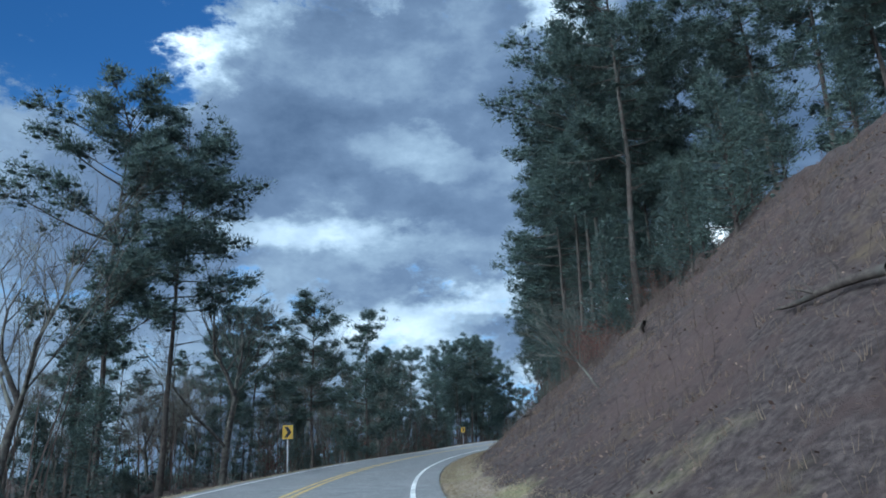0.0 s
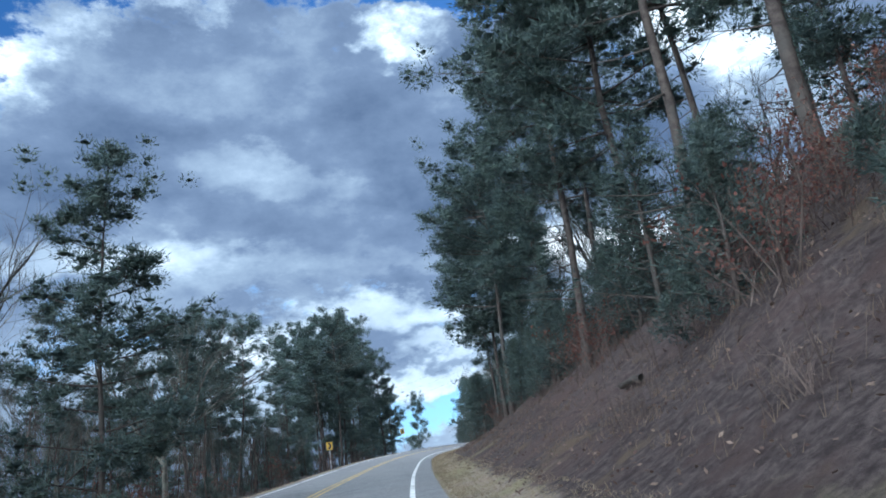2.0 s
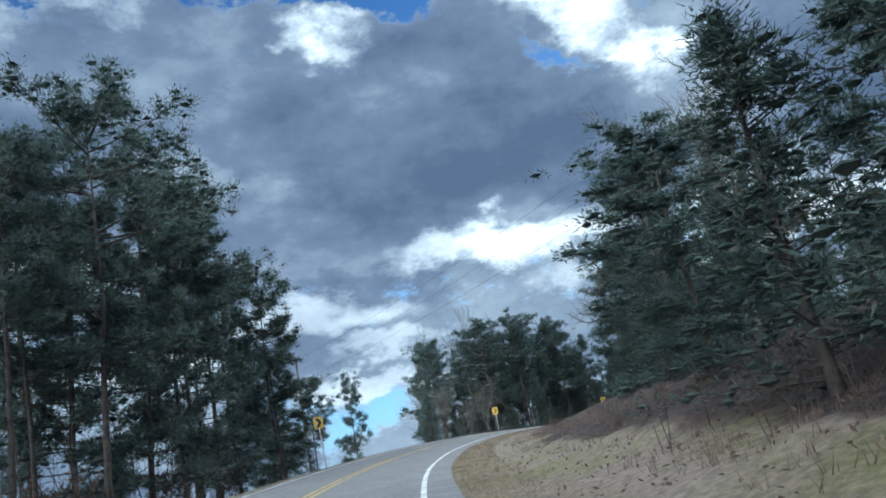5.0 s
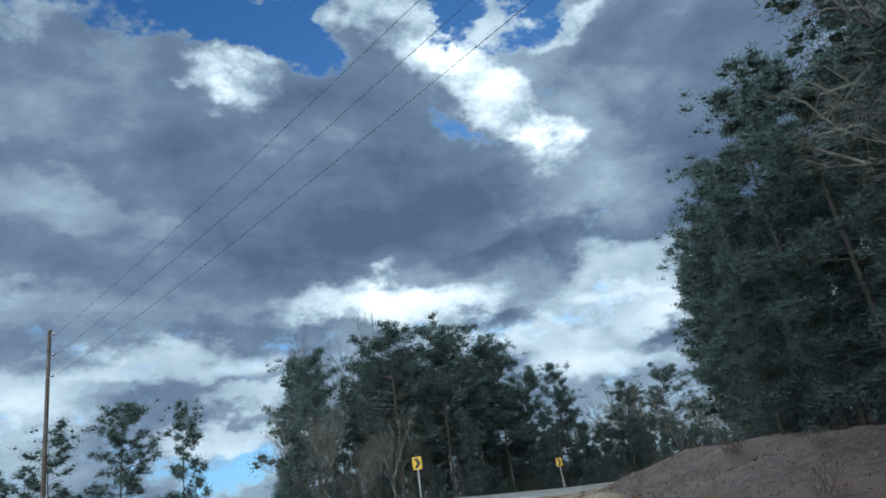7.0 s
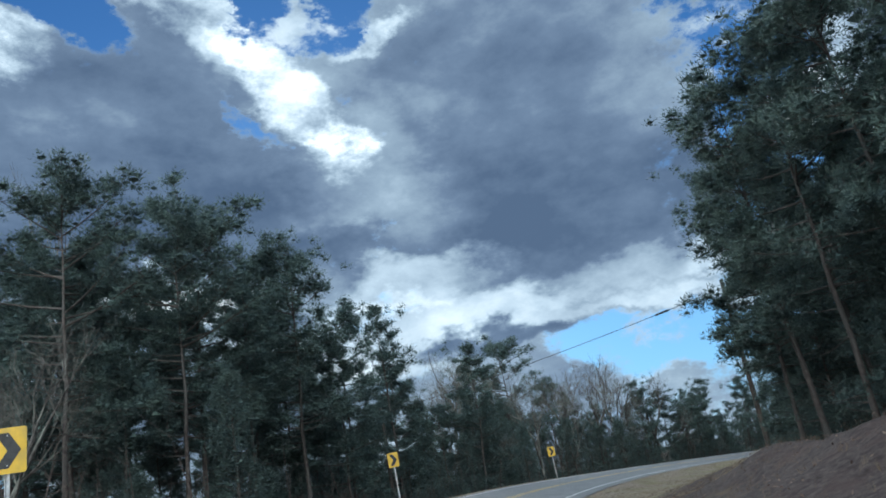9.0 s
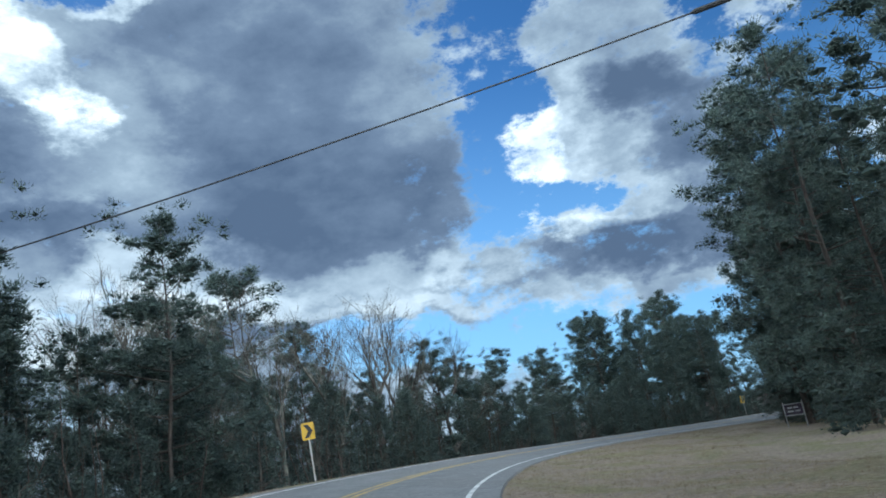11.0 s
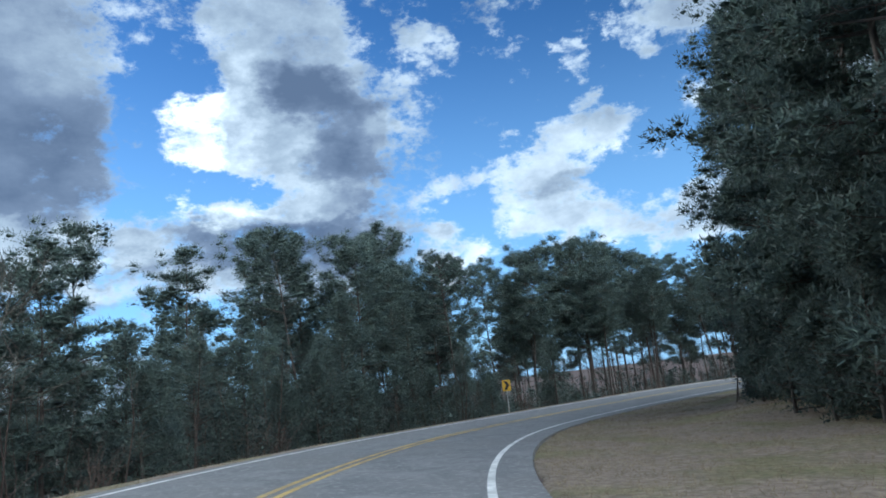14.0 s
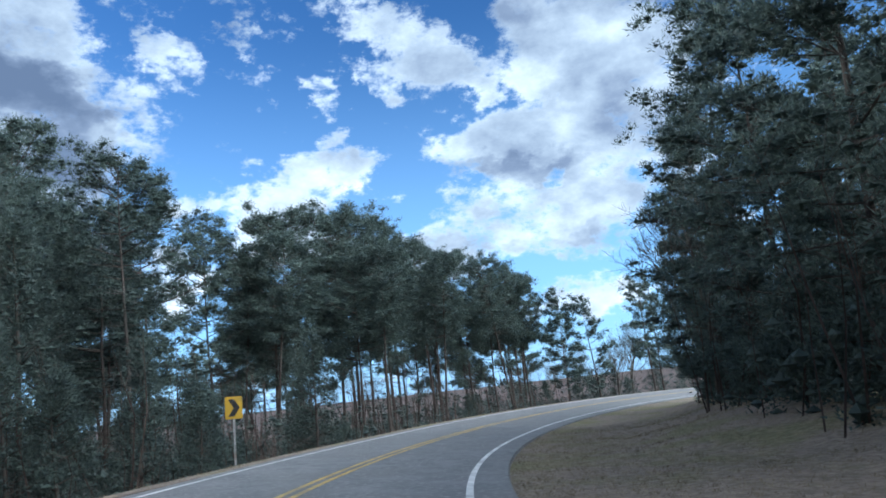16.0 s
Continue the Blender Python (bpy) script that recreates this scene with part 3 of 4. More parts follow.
CORE = np.array([(1, 0, 0), (0.31, 0.95, 0), (-0.81, 0.59, 0), (-0.81, -0.59, 0), (0.31, -0.95, 0), (0, 0, 1), (0, 0, -1)])
CORE_FACES = np.array([(a, (a + 1) % 5, 5) for a in range(5)] + [((a + 1) % 5, a, 6) for a in range(5)])


def puffs(crown, centres, ways, rng, needles, length, width, size, core=0.36):
    """Clumps of needles: a close small heart, and short blades strewn about it in a flattened ball, pointing outward and up."""
    k = len(centres)
    size = np.asarray(size).reshape(-1, 1) * np.ones((k, 1))
    if core:
        heart = CORE[None] * rng.uniform(0.55, 1.25, (k, 7, 1)) * (size * core)[:, None] * np.array([1.0, 1.0, 0.66])
        turn = rng.uniform(0, math.tau, k)
        c, s = np.cos(turn)[:, None], np.sin(turn)[:, None]
        heart = np.stack([heart[..., 0] * c - heart[..., 1] * s, heart[..., 0] * s + heart[..., 1] * c, heart[..., 2]], -1)
        crown.verts.append((centres[:, None] + heart).reshape(-1, 3))
        crown.faces.extend((crown.count + (np.arange(k)[:, None, None] * 7 + CORE_FACES[None])).reshape(-1, 3).tolist())
        crown.count += 7 * k
    about = unit(rng.normal(size=(k * needles, 3))) * rng.uniform(0.45, 1.0, (k * needles, 1))
    big = np.repeat(size, needles, 0)
    root = np.repeat(centres, needles, 0) + about * big * np.array([0.85, 0.85, 0.6])
    out = unit(about + rng.normal(0, 0.5, (k * needles, 3)) + np.repeat(ways, needles, 0) * 0.35 + np.array([0, 0, 0.35]))
    reach = length * rng.uniform(0.6, 1.2, (k * needles, 1))
    side = unit(np.cross(out, rng.normal(size=(k * needles, 3))))
    crown.blades(root, root + out * reach, side, width)


def pine(name, label, seed, tall, crown_from, spread, limbs, detail=1.0, lean=0.0, needle=0.20, width=0.024, mat=None, needles=38, round_top=0.75, puff=0.47, rings=3.4, stout=1.0):
    """A pine: tapered trunk, limbs in loose whorls with flat sprays of side twigs, clumps of needles on the twigs."""
    rng = np.random.default_rng(seed)
    thing = new(name)
    tagged(thing, label, "tree")
    wood, crown = Builder(), Builder()
    h = np.linspace(0, 1, 9)
    sway = np.stack([np.cumsum(rng.normal(0, 0.05, 9)), np.cumsum(rng.normal(0, 0.05, 9))], -1) * (tall / 15)
    sway -= sway[0]
    axis = np.stack([sway[:, 0] + lean * tall * h**1.3, sway[:, 1], tall * h - 0.4], -1)
    girth = (0.0068 * tall + 0.02) * stout
    wood.tube(axis, girth * (1.0 - 0.93 * h**1.1) + 0.05 * (h < 0.05), 8)
    centres, ways, sizes = [], [], []
    for k in range(limbs):
        ring = math.floor(k / rings) * rings + rings / 2
        f = crown_from + (0.97 - crown_from) * min(1.0, max(0.0, (ring + rng.normal(0, 0.28) * rings) / limbs))
        root = np.array([np.interp(f, h, axis[:, i]) for i in range(3)])
        g = (f - crown_from) / (1 - crown_from)
        reach = spread * (0.55 + 0.5 * math.sin(math.pi * min(1.0, 0.12 + 0.85 * g))) * rng.uniform(0.5, 1.15) * (1 - (1 - round_top) * g) * (1 - 0.30 * g**6)
        turn = rng.uniform(0, math.tau)
        rise = -0.04 + 0.50 * g + 0.5 * g**4 + rng.normal(0, 0.10)
        way = unit(np.array([math.cos(turn), math.sin(turn), rise]))
        q = np.linspace(0, 1, 5)
        bend = rng.normal(0, 0.08, 3) * reach
        limb = root + way * (q[:, None] * reach) + bend * (q[:, None] ** 2) + np.array([0, 0, 0.12 * reach]) * (q[:, None] ** 2.2)
        wood.tube(limb, (0.010 + 0.012 * reach) * (1 - 0.85 * q), 3)
        twigs = max(3, int(round((2.8 + 4.4 * reach) * detail)))
        for _ in range(twigs):
            w = rng.uniform(0.22, 1.0) ** 0.7
            start = np.array([np.interp(w, q, limb[:, i]) for i in range(3)])
            tway = unit(way * 0.6 + rng.normal(0, 0.7, 3) * np.array([1, 1, 0.5]) + np.array([0, 0, 0.16]))
            tl = (reach * rng.uniform(0.08, 0.22) + 0.15) * min(1.0, detail)
            if detail > 0.9:
                wood.tube([start, start + tway * tl], [0.014, 0.006], 3)
            centres.append(start + tway * tl)
            ways.append(tway)
            sizes.append(puff * rng.uniform(0.65, 1.35))
        centres.append(limb[-1])
        ways.append(way)
        sizes.append(puff * rng.uniform(0.7, 1.2))
    for _ in range(int(26 * detail)):
        centres.append(axis[-1] + rng.normal(0, 1, 3) * np.array([1.2, 1.2, 0.42]) - np.array([0, 0, 0.75]))
        ways.append(np.array([0, 0, 1.0]))
        sizes.append(puff)
    # dead stubs below the crown
    for _ in range(int(26 * crown_from)):
        f = rng.uniform(0.25, 1.0) * crown_from
        root = np.array([np.interp(f, h, axis[:, i]) for i in range(3)])
        turn = rng.uniform(0, math.tau)
        tip = root + np.array([math.cos(turn), math.sin(turn), rng.uniform(-0.35, 0.3)]) * rng.uniform(0.4, 2.2)
        wood.tube([root, (root + tip) / 2 + rng.normal(0, 0.06, 3), tip], [0.028, 0.018, 0.006], 3)
    puffs(crown, np.array(centres), np.array(ways), rng, needles, needle, width, np.array(sizes))
    wood.make("trunk", PINE_BARK, thing, "", True)
    crown.make("crown", mat or NEEDLES, thing)
    return thing


def bare_tree(name, label, seed, tall, spread=0.42, levels=6, mat=None, lean=0.0, stem=0.30, lift=0.30):
    """A leafless broad-leaved tree: forks and forks again to fine twigs."""
    rng = np.random.default_rng(seed)
    thing = new(name)
    tagged(thing, label, "tree")
    trunk, twigs = Builder(), Builder()

    def grow(start, way, length, girth, level):
        m = 5 if level < 2 else (3 if level < 4 else 2)
        q = np.linspace(0, 1, m)
        bend = rng.normal(0, 0.13, 3) * length
        pts = start + way * (q[:, None] * length) + bend * (q[:, None] * (q[:, None] - 0.2)) + np.array([0, 0, 0.06 * length]) * q[:, None] ** 2
        thin = girth * (0.62 if level < levels else 0.3)
        (trunk if level < 2 else twigs).tube(pts, girth + (thin - girth) * q, 7 if level == 0 else (4 if level < 3 else 3))
        if level >= levels:
            return
        kids = 4 if level == 0 else (int(rng.integers(3, 5)) if level < 3 else (4 if level == levels - 1 else 3))
        for k in range(kids):
            w = rng.uniform(0.45, 0.95) if k else 1.0
            root = np.array([np.interp(w, q, pts[:, i]) for i in range(3)])
            open_by = spread * (1.15 if level == 0 else 1.0) * (0.55 if k == 0 else 1.0)
            nway = unit(way + rng.normal(0, 1, 3) * open_by * np.array([1, 1, 0.6]) + np.array([0, 0, lift if level < 3 else lift * 0.4]))
            grow(root, nway, length * rng.uniform(0.55, 0.85) * (1.0 if level else 0.85), max(girth * (0.62 if k == 0 else 0.46), 0.0055), level + 1)

    grow(np.array([0, 0, -0.4]), unit(np.array([lean, 0.03, 1.0])), tall * stem, 0.011 * tall + 0.02, 0)
    trunk.make("trunk", mat or GREY_BARK, thing, "", True)
    twigs.make("crown", mat or GREY_BARK, thing)
    return thing


def cedar(name, label, seed, tall, wide, count, mat=None, category="tree", skirt=0.02, leaf=0.20):
    """A dense evergreen with branches to the ground: uneven sprays on short limbs about a hidden stem."""
    rng = np.random.default_rng(seed)
    thing = new(name)
    tagged(thing, label, category)
    wood, crown = Builder(), Builder()
    h = np.linspace(0, 1, 6)
    wood.tube(np.stack([0.1 * np.sin(3 * h), 0.1 * np.cos(2 * h) - 0.1, tall * 0.95 * h - 0.3], -1), (0.012 * tall + 0.02) * (1 - 0.9 * h), 6)
    centres, ways = [], []
    limbs = max(14, int(tall * 9))
    bulge = rng.uniform(0.7, 1.2, 7)
    for k in range(limbs):
        g = skirt + (1 - skirt) * (k + rng.uniform()) / limbs
        turn = rng.uniform(0, math.tau)
        reach = wide * (1.02 - g) ** 0.62 * rng.uniform(0.6, 1.12) * bulge[int(turn / math.tau * 7) % 7]
        way = unit(np.array([math.cos(turn), math.sin(turn), 0.15 + 0.5 * g + rng.normal(0, 0.12)]))
        root = np.array([0, 0, g * tall * 0.95])
        wood.tube([root, root + way * reach * 0.55, root + way * reach], [0.02 + 0.008 * reach, 0.015, 0.005], 3)
        for j in range(max(2, count // limbs)):
            w = rng.uniform(0.3, 1.0)
            centres.append(root + way * reach * w + rng.normal(0, 0.17, 3) * (0.6 + reach * 0.4))
            ways.append(way)
    puffs(crown, np.array(centres), np.array(ways), rng, 26, leaf, 0.02, 0.30 + 0.03 * tall, 0.25)
    wood.make("trunk", PINE_BARK, thing, "", True)
    crown.make("crown", mat or CEDAR_LEAVES, thing)
    return thing


def thicket(name, label, seed, tall, wide, stems, leafy=0, mat=None):
    """A bush of many thin leafless stems, with a few clinging leaves."""
    rng = np.random.default_rng(seed)
    thing = new(name)
    tagged(thing, label, "shrub")
    wood = Builder()
    tips = []
    for k in range(stems):
        foot = np.array([*(rng.normal(0, 0.3, 2) * wide), -0.15])
        way = unit(np.array([*(rng.normal(0, 0.42, 2)), 1.0]))
        length = tall * rng.uniform(0.5, 1.05)
        mid = foot + way * length * 0.5 + rng.normal(0, 0.06, 3) * tall
        end = foot + way * length + rng.normal(0, 0.12, 3) * tall
        wood.tube([foot, mid, end], [0.018, 0.012, 0.004], 3)
        for j in range(5):
            w = rng.uniform(0.3, 1)
            root = mid + (end - mid) * (2 * w - 1) if w > 0.5 else foot + (mid - foot) * (2 * w)
            tip = root + unit(way + rng.normal(0, 0.6, 3)) * length * rng.uniform(0.15, 0.4)
            wood.tube([root, (root + tip) / 2 + rng.normal(0, 0.03, 3), tip], [0.009, 0.007, 0.003], 3)
            tips += [root + (tip - root) * v for v in (0.4, 0.75, 1.0)]
    wood.make("stem", BRUSH, thing)
    if leafy:
        crown = Builder()
        pick = np.array(tips)[rng.integers(0, len(tips), leafy)] + rng.normal(0, 0.08, (leafy, 3))
        a, b = unit(rng.normal(size=(leafy, 3))) * 0.07, unit(rng.normal(size=(leafy, 3))) * 0.045
        crown.leaves(pick, a, b)
        crown.make("foliage", mat or RUST_LEAVES, thing)
    return thing


PINE_WORDS = "tall dark green pine with a bare lower trunk"
YOUNG_WORDS = "bushy dark green pine with branches low on its trunk"
PINES = [
    pine("pine_tree", PINE_WORDS, 11, 18.0, 0.46, 3.6, 48),
    pine("pine_tree", PINE_WORDS, 12, 17.0, 0.36, 3.9, 52, round_top=0.85),
    pine("pine_tree", PINE_WORDS, 13, 18.5, 0.50, 3.6, 46, lean=0.02, round_top=0.8),
    pine("pine_tree", PINE_WORDS, 14, 17.0, 0.30, 3.4, 54),
]
FULL_PINES = [
    pine("pine_tree", YOUNG_WORDS, 21, 14.0, 0.08, 3.2, 52, round_top=0.5),
    pine("pine_tree", YOUNG_WORDS, 22, 18.0, 0.12, 3.5, 60, round_top=0.62),
    pine("pine_tree", YOUNG_WORDS, 23, 12.0, 0.05, 2.8, 46, round_top=0.42),
]
FAR_PINES = [
    pine("pine_tree", PINE_WORDS, 31, 17.0, 0.26, 3.5, 40, 0.75, needle=0.27, width=0.034, needles=17, puff=0.70),
    pine("pine_tree", PINE_WORDS, 32, 15.0, 0.14, 3.4, 42, 0.75, needle=0.27, width=0.034, needles=17, puff=0.70),
    pine("pine_tree", PINE_WORDS, 33, 18.5, 0.32, 3.5, 38, 0.75, needle=0.27, width=0.034, needles=17, puff=0.70),
]
LEANING_PINE = pine("pine_tree", "leaning pine with a long bare pale trunk on the bank", 15, 14.0, 0.78, 2.6, 20, stout=2.6)
BARE_WORDS = "leafless grey-brown tree with fine spreading twigs"
BARE = [
    bare_tree("bare_tree", BARE_WORDS, 41, 15.0, 0.62, stem=0.26),
    bare_tree("bare_tree", BARE_WORDS, 42, 13.0, 0.60),
    bare_tree("bare_tree", BARE_WORDS, 43, 16.5, 0.55, stem=0.27),
    bare_tree("bare_tree", BARE_WORDS, 44, 14.0, 0.74, stem=0.24),
]
SPREADING = bare_tree("bare_tree", "leafless grey tree with long limbs spreading over the verge", 46, 14.0, 0.95, stem=0.20, lift=0.05)
CEDARS = [
    cedar("cedar_tree", "dense dark evergreen cedar with branches to the ground", 51, 6.0, 2.0, 210),
    cedar("cedar_tree", "dense dark evergreen cedar with branches to the ground", 52, 4.2, 1.7, 150),
    cedar("cedar_tree", "dense dark evergreen cedar with branches to the ground", 53, 9.0, 2.6, 330),
]
BUSHES = [
    thicket("bare_bush", "leafless brown brush at the wood's edge", 61, 2.2, 1.2, 26),
    thicket("bare_bush", "leafless brown brush at the wood's edge", 62, 1.5, 1.4, 26),
    thicket("oak_sapling", "oak sapling with clinging rust-brown dead leaves", 63, 3.0, 0.9, 18, 420),
    cedar("evergreen_bush", "low dark evergreen bush on the roadside", 64, 1.8, 1.2, 70, category="shrub"),
]
dice = random.Random(5)
TREE_TOP = {model.name: max(max(corner[2] for corner in c.bound_box) for c in model.children) for model in PINES + FULL_PINES + FAR_PINES + BARE + CEDARS + BUSHES + [LEANING_PINE, SPREADING]}
STOOD = []


def plant(models, s, lat, scale=1.0, group="", gap=0.0, tilt=3.0, sink=0.0):
    """Stands a copy of one of the models at a place beside the road, unless another stands too near."""
    p = spot(s, lat)
    if gap and any((p.x - q[0]) ** 2 + (p.y - q[1]) ** 2 < gap * gap for q in STOOD):
        return None
    STOOD.append((p.x, p.y))
    model = models[dice.randrange(len(models))]
    size = scale * dice.uniform(0.9, 1.1)
    m = Matrix.Translation(p - Vector((0, 0, sink))) @ pose(0, 0, 0, dice.gauss(0, tilt), dice.gauss(0, tilt), dice.uniform(0, 360)) @ Matrix.Diagonal((size, size, size, 1))
    ob = copy_thing(model, m)
    ob.matrix_basis = m
    if group:
        tagged(ob, group=group)
    return ob


def stand(model, x, y, top, group="", turn=None, lean=(0, 0)):
    """Stands a copy of a model at a known place, grown to reach a known height."""
    s, lat = nearest(x, y)
    p = spot(s, lat)
    STOOD.append((p.x, p.y))
    size = (top + 0.4 - p.z) / TREE_TOP[model.name]
    girth = min(max(size, 0.85), 1.35)
    m = Matrix.Translation(p) @ pose(0, 0, 0, lean[0], lean[1], dice.uniform(0, 360) if turn is None else turn) @ Matrix.Diagonal((girth, girth, size, 1))
    ob = copy_thing(model, m)
    ob.matrix_basis = m
    return tagged(ob, group=group)


# ---------------------------------------------------------------- the woods
def clear_view(s, lat):
    """The open gap on the outer side, where the land falls away and the far sky shows."""
    p = spot(s, lat)
    for ex, ey, a0, a1 in ((24.9, 112.7, 11.5, 21.0), (32.1, 129.1, 4.5, 20.5)):
        a = math.degrees(math.atan2(p.x - ex, p.y - ey))
        if a0 < a < a1 and p.y > ey + 10:
            return True
    return False


def wood(models, s0, s1, lat0, lat1, count, gap, scale=1.0, group="", tilt=2.0, tries=6):
    for _ in range(count):
        for _ in range(tries):
            s, lat = dice.uniform(s0, s1), dice.uniform(lat0, lat1)
            if 236 < s < 267 and 0 < lat < 16.5:
                continue
            if abs(lat) < 6.5 and s < 366 or lat < 0 and clear_view(s, lat):
                continue
            if plant(models, s, lat, scale * dice.uniform(0.85, 1.15), group, gap, tilt):
                break


OUTER, INNER, BANKTOP = "trees along the outer side", "trees along the inner side", "trees on the cut bank"
# trees that stand out, stand by stand: model, metres along the road, metres to its right, height of the top
OUTER_FIRST = [
    (PINES[1], 33, -11.3, 19.6), (PINES[0], 35, -9.4, 18.4), (FULL_PINES[0], 63, -6.2, 13.7), (PINES[3], 51, -6.8, 12.4), (BARE[0], 40, -8.4, 11.9), (BARE[2], 27, -11.8, 12.0), (BARE[1], 66, -12.7, 12.9),
]
OUTER_PINES = [
    (FULL_PINES[1], 141, -10.8, 22.5), (FULL_PINES[1], 137, -10.6, 23), (FULL_PINES[1], 144, -13.5, 20.5), (FULL_PINES[1], 129, -11.5, 22), (FULL_PINES[1], 120, -12.6, 17.6), (PINES[2], 126, -11.3, 15.8), (FULL_PINES[0], 112, -10.6, 13.9), (PINES[0], 137, -10.0, 22.3),
    (FULL_PINES[1], 132, -9.9, 22.3), (PINES[1], 126, -8.6, 22.3), (FULL_PINES[1], 147, -12.5, 18.8), (FULL_PINES[1], 150, -10.6, 16.5), (PINES[3], 148, -9.9, 20.5), (FULL_PINES[0], 156, -14.8, 13.3), (PINES[3], 132, -15.2, 22.3),
]
GAP_STAND = [
    (FULL_PINES[2], 204, -53.5, 22.5), (PINES[2], 201, -58.5, 22.9), (FAR_PINES[0], 194, -56.9, 19.7), (FULL_PINES[2], 216, -79.1, 11.6), (FULL_PINES[1], 199, -26.7, 21.3), (PINES[1], 197, -14.0, 21.8), (FULL_PINES[1], 200, -16.4, 20.7), (PINES[1], 203, -12.0, 22.6),
    (PINES[0], 194, -20.5, 19.7), (PINES[1], 201, -11.6, 20.4), (PINES[1], 207, -19.8, 21.1), (FULL_PINES[0], 212, -9.4, 14.6), (FULL_PINES[1], 203, -22.5, 21.7), (FAR_PINES[1], 203, -31.2, 22.2), (FAR_PINES[0], 210, -27.7, 21.6), (BARE[2], 207, -24.0, 26.5),
    (BARE[0], 203, -29.5, 25.5),
]
BARE_STAND = [
    (PINES[1], 252, -24.8, 22.0), (FULL_PINES[1], 248, -26.1, 18.5), (BARE[0], 241, -20.8, 19.5), (BARE[2], 245, -23.8, 19.5), (BARE[1], 236, -17.0, 17.5), (BARE[2], 258, -24.2, 16.6), (BARE[0], 252, -11.2, 16.1), (BARE[1], 256, -12.6, 16.6),
    (BARE[2], 248, -12.0, 15.0), (BARE[0], 261, -11.6, 13.6), (BARE[1], 242, -11.3, 15.5), (FULL_PINES[0], 264, -13.0, 11.5), (FULL_PINES[2], 268, -12.2, 10.5), (FULL_PINES[0], 272, -14.5, 12.5), (FULL_PINES[0], 277, -13.5, 12.0),
]
FAR_STAND_NEAR = [
    (FULL_PINES[1], 292, -18.9, 15.9), (PINES[1], 303, -19.9, 18.2), (PINES[0], 305, -23.7, 19.5), (FULL_PINES[1], 298, -19.5, 16.8), (PINES[3], 294, -22.3, 17.4), (PINES[3], 316, -20.5, 16.2),
]
FAR_STAND = [
    (PINES[1], 324, -16.4, 18.6), (PINES[1], 319, -17.8, 17.4), (PINES[0], 330, -16.3, 17.8), (PINES[0], 329, -19.6, 17.4), (PINES[1], 322, -18.5, 18.0), (PINES[2], 327, -17.5, 18.6), (PINES[2], 333, -18.2, 17.6), (PINES[0], 338, -18.0, 16.6),
    (PINES[2], 335, -16.3, 17.0), (PINES[0], 340, -16.5, 16.2), (PINES[2], 344, -13.5, 14.6), (PINES[2], 347, -15.0, 13.8), (BARE[1], 355, -9.7, 7.3), (BARE[0], 362, -13.8, 8.1), (BARE[2], 364, -4.1, 6.6),
]
BANK_STAND = [
    (PINES[3], 38, 14.0, 31), (PINES[1], 44, 13.2, 30), (PINES[0], 48, 12.6, 29.5), (PINES[2], 53, 12.4, 29), (PINES[1], 57, 11.2, 28), (PINES[3], 62, 11.4, 27.5), (PINES[0], 66, 10.0, 26.5), (PINES[1], 71, 12.4, 25.5),
    (PINES[3], 76, 11.0, 24), (PINES[1], 81, 8.8, 22), (PINES[1], 86, 9.0, 20), (PINES[1], 91, 9.0, 18), (PINES[3], 84, 10.8, 21.5), (PINES[3], 89, 11.2, 19.5), (CEDARS[2], 97, 8.2, 8.0),
    (CEDARS[2], 102, 8.0, 8.2), (CEDARS[2], 107, 8.3, 8.4), (FULL_PINES[2], 106, 10.4, 10.5), (SPREADING, 98, 10.8, 12.5),
]
INNER_STAND = [
    (FULL_PINES[2], 113, 9.4, 9.5), (BARE[0], 124, 15.5, 16), (SPREADING, 152, 16.4, 20), (FULL_PINES[0], 150, 14.8, 14.5), (FULL_PINES[0], 145, 16.0, 15), (FULL_PINES[1], 156, 15.2, 16), (FULL_PINES[1], 163, 15.8, 19), (FULL_PINES[1], 183, 16.2, 21),
    (PINES[3], 187, 15.4, 21), (PINES[3], 192, 15.2, 20), (PINES[1], 197, 14.8, 19.5), (PINES[3], 201, 14.2, 20), (PINES[3], 206, 14.0, 18.5), (FULL_PINES[1], 210, 15.4, 20), (FULL_PINES[1], 215, 16.6, 20), (FULL_PINES[1], 198, 17, 21),
    (FULL_PINES[1], 204, 17, 20), (FULL_PINES[1], 220, 18.5, 20), (CEDARS[2], 215, 15.6, 11), (CEDARS[2], 204, 15.4, 11), (CEDARS[2], 210, 14.6, 10), (FULL_PINES[1], 179, 17.0, 21.5),
]
LAWN_STAND = [
    (BARE[1], 306, 11.4, 12), (BARE[0], 326, 10.4, 10), (FULL_PINES[1], 249, 19.0, 24), (FULL_PINES[1], 254, 18.0, 24), (FULL_PINES[1], 259, 16.6, 24), (FULL_PINES[1], 264, 15.0, 25), (FULL_PINES[1], 268, 14.6, 24), (FULL_PINES[1], 272, 15.0, 22),
    (FULL_PINES[0], 276, 14.2, 22), (FULL_PINES[1], 281, 14.2, 21), (FULL_PINES[1], 286, 13.8, 20), (FULL_PINES[1], 291, 13.2, 19), (FULL_PINES[0], 297, 12.6, 15.5), (FULL_PINES[1], 302, 12.8, 17), (FULL_PINES[0], 307, 11.8, 14), (FULL_PINES[1], 313, 12.0, 15),
    (FULL_PINES[0], 320, 11.5, 13), (FULL_PINES[1], 328, 12, 13),
]
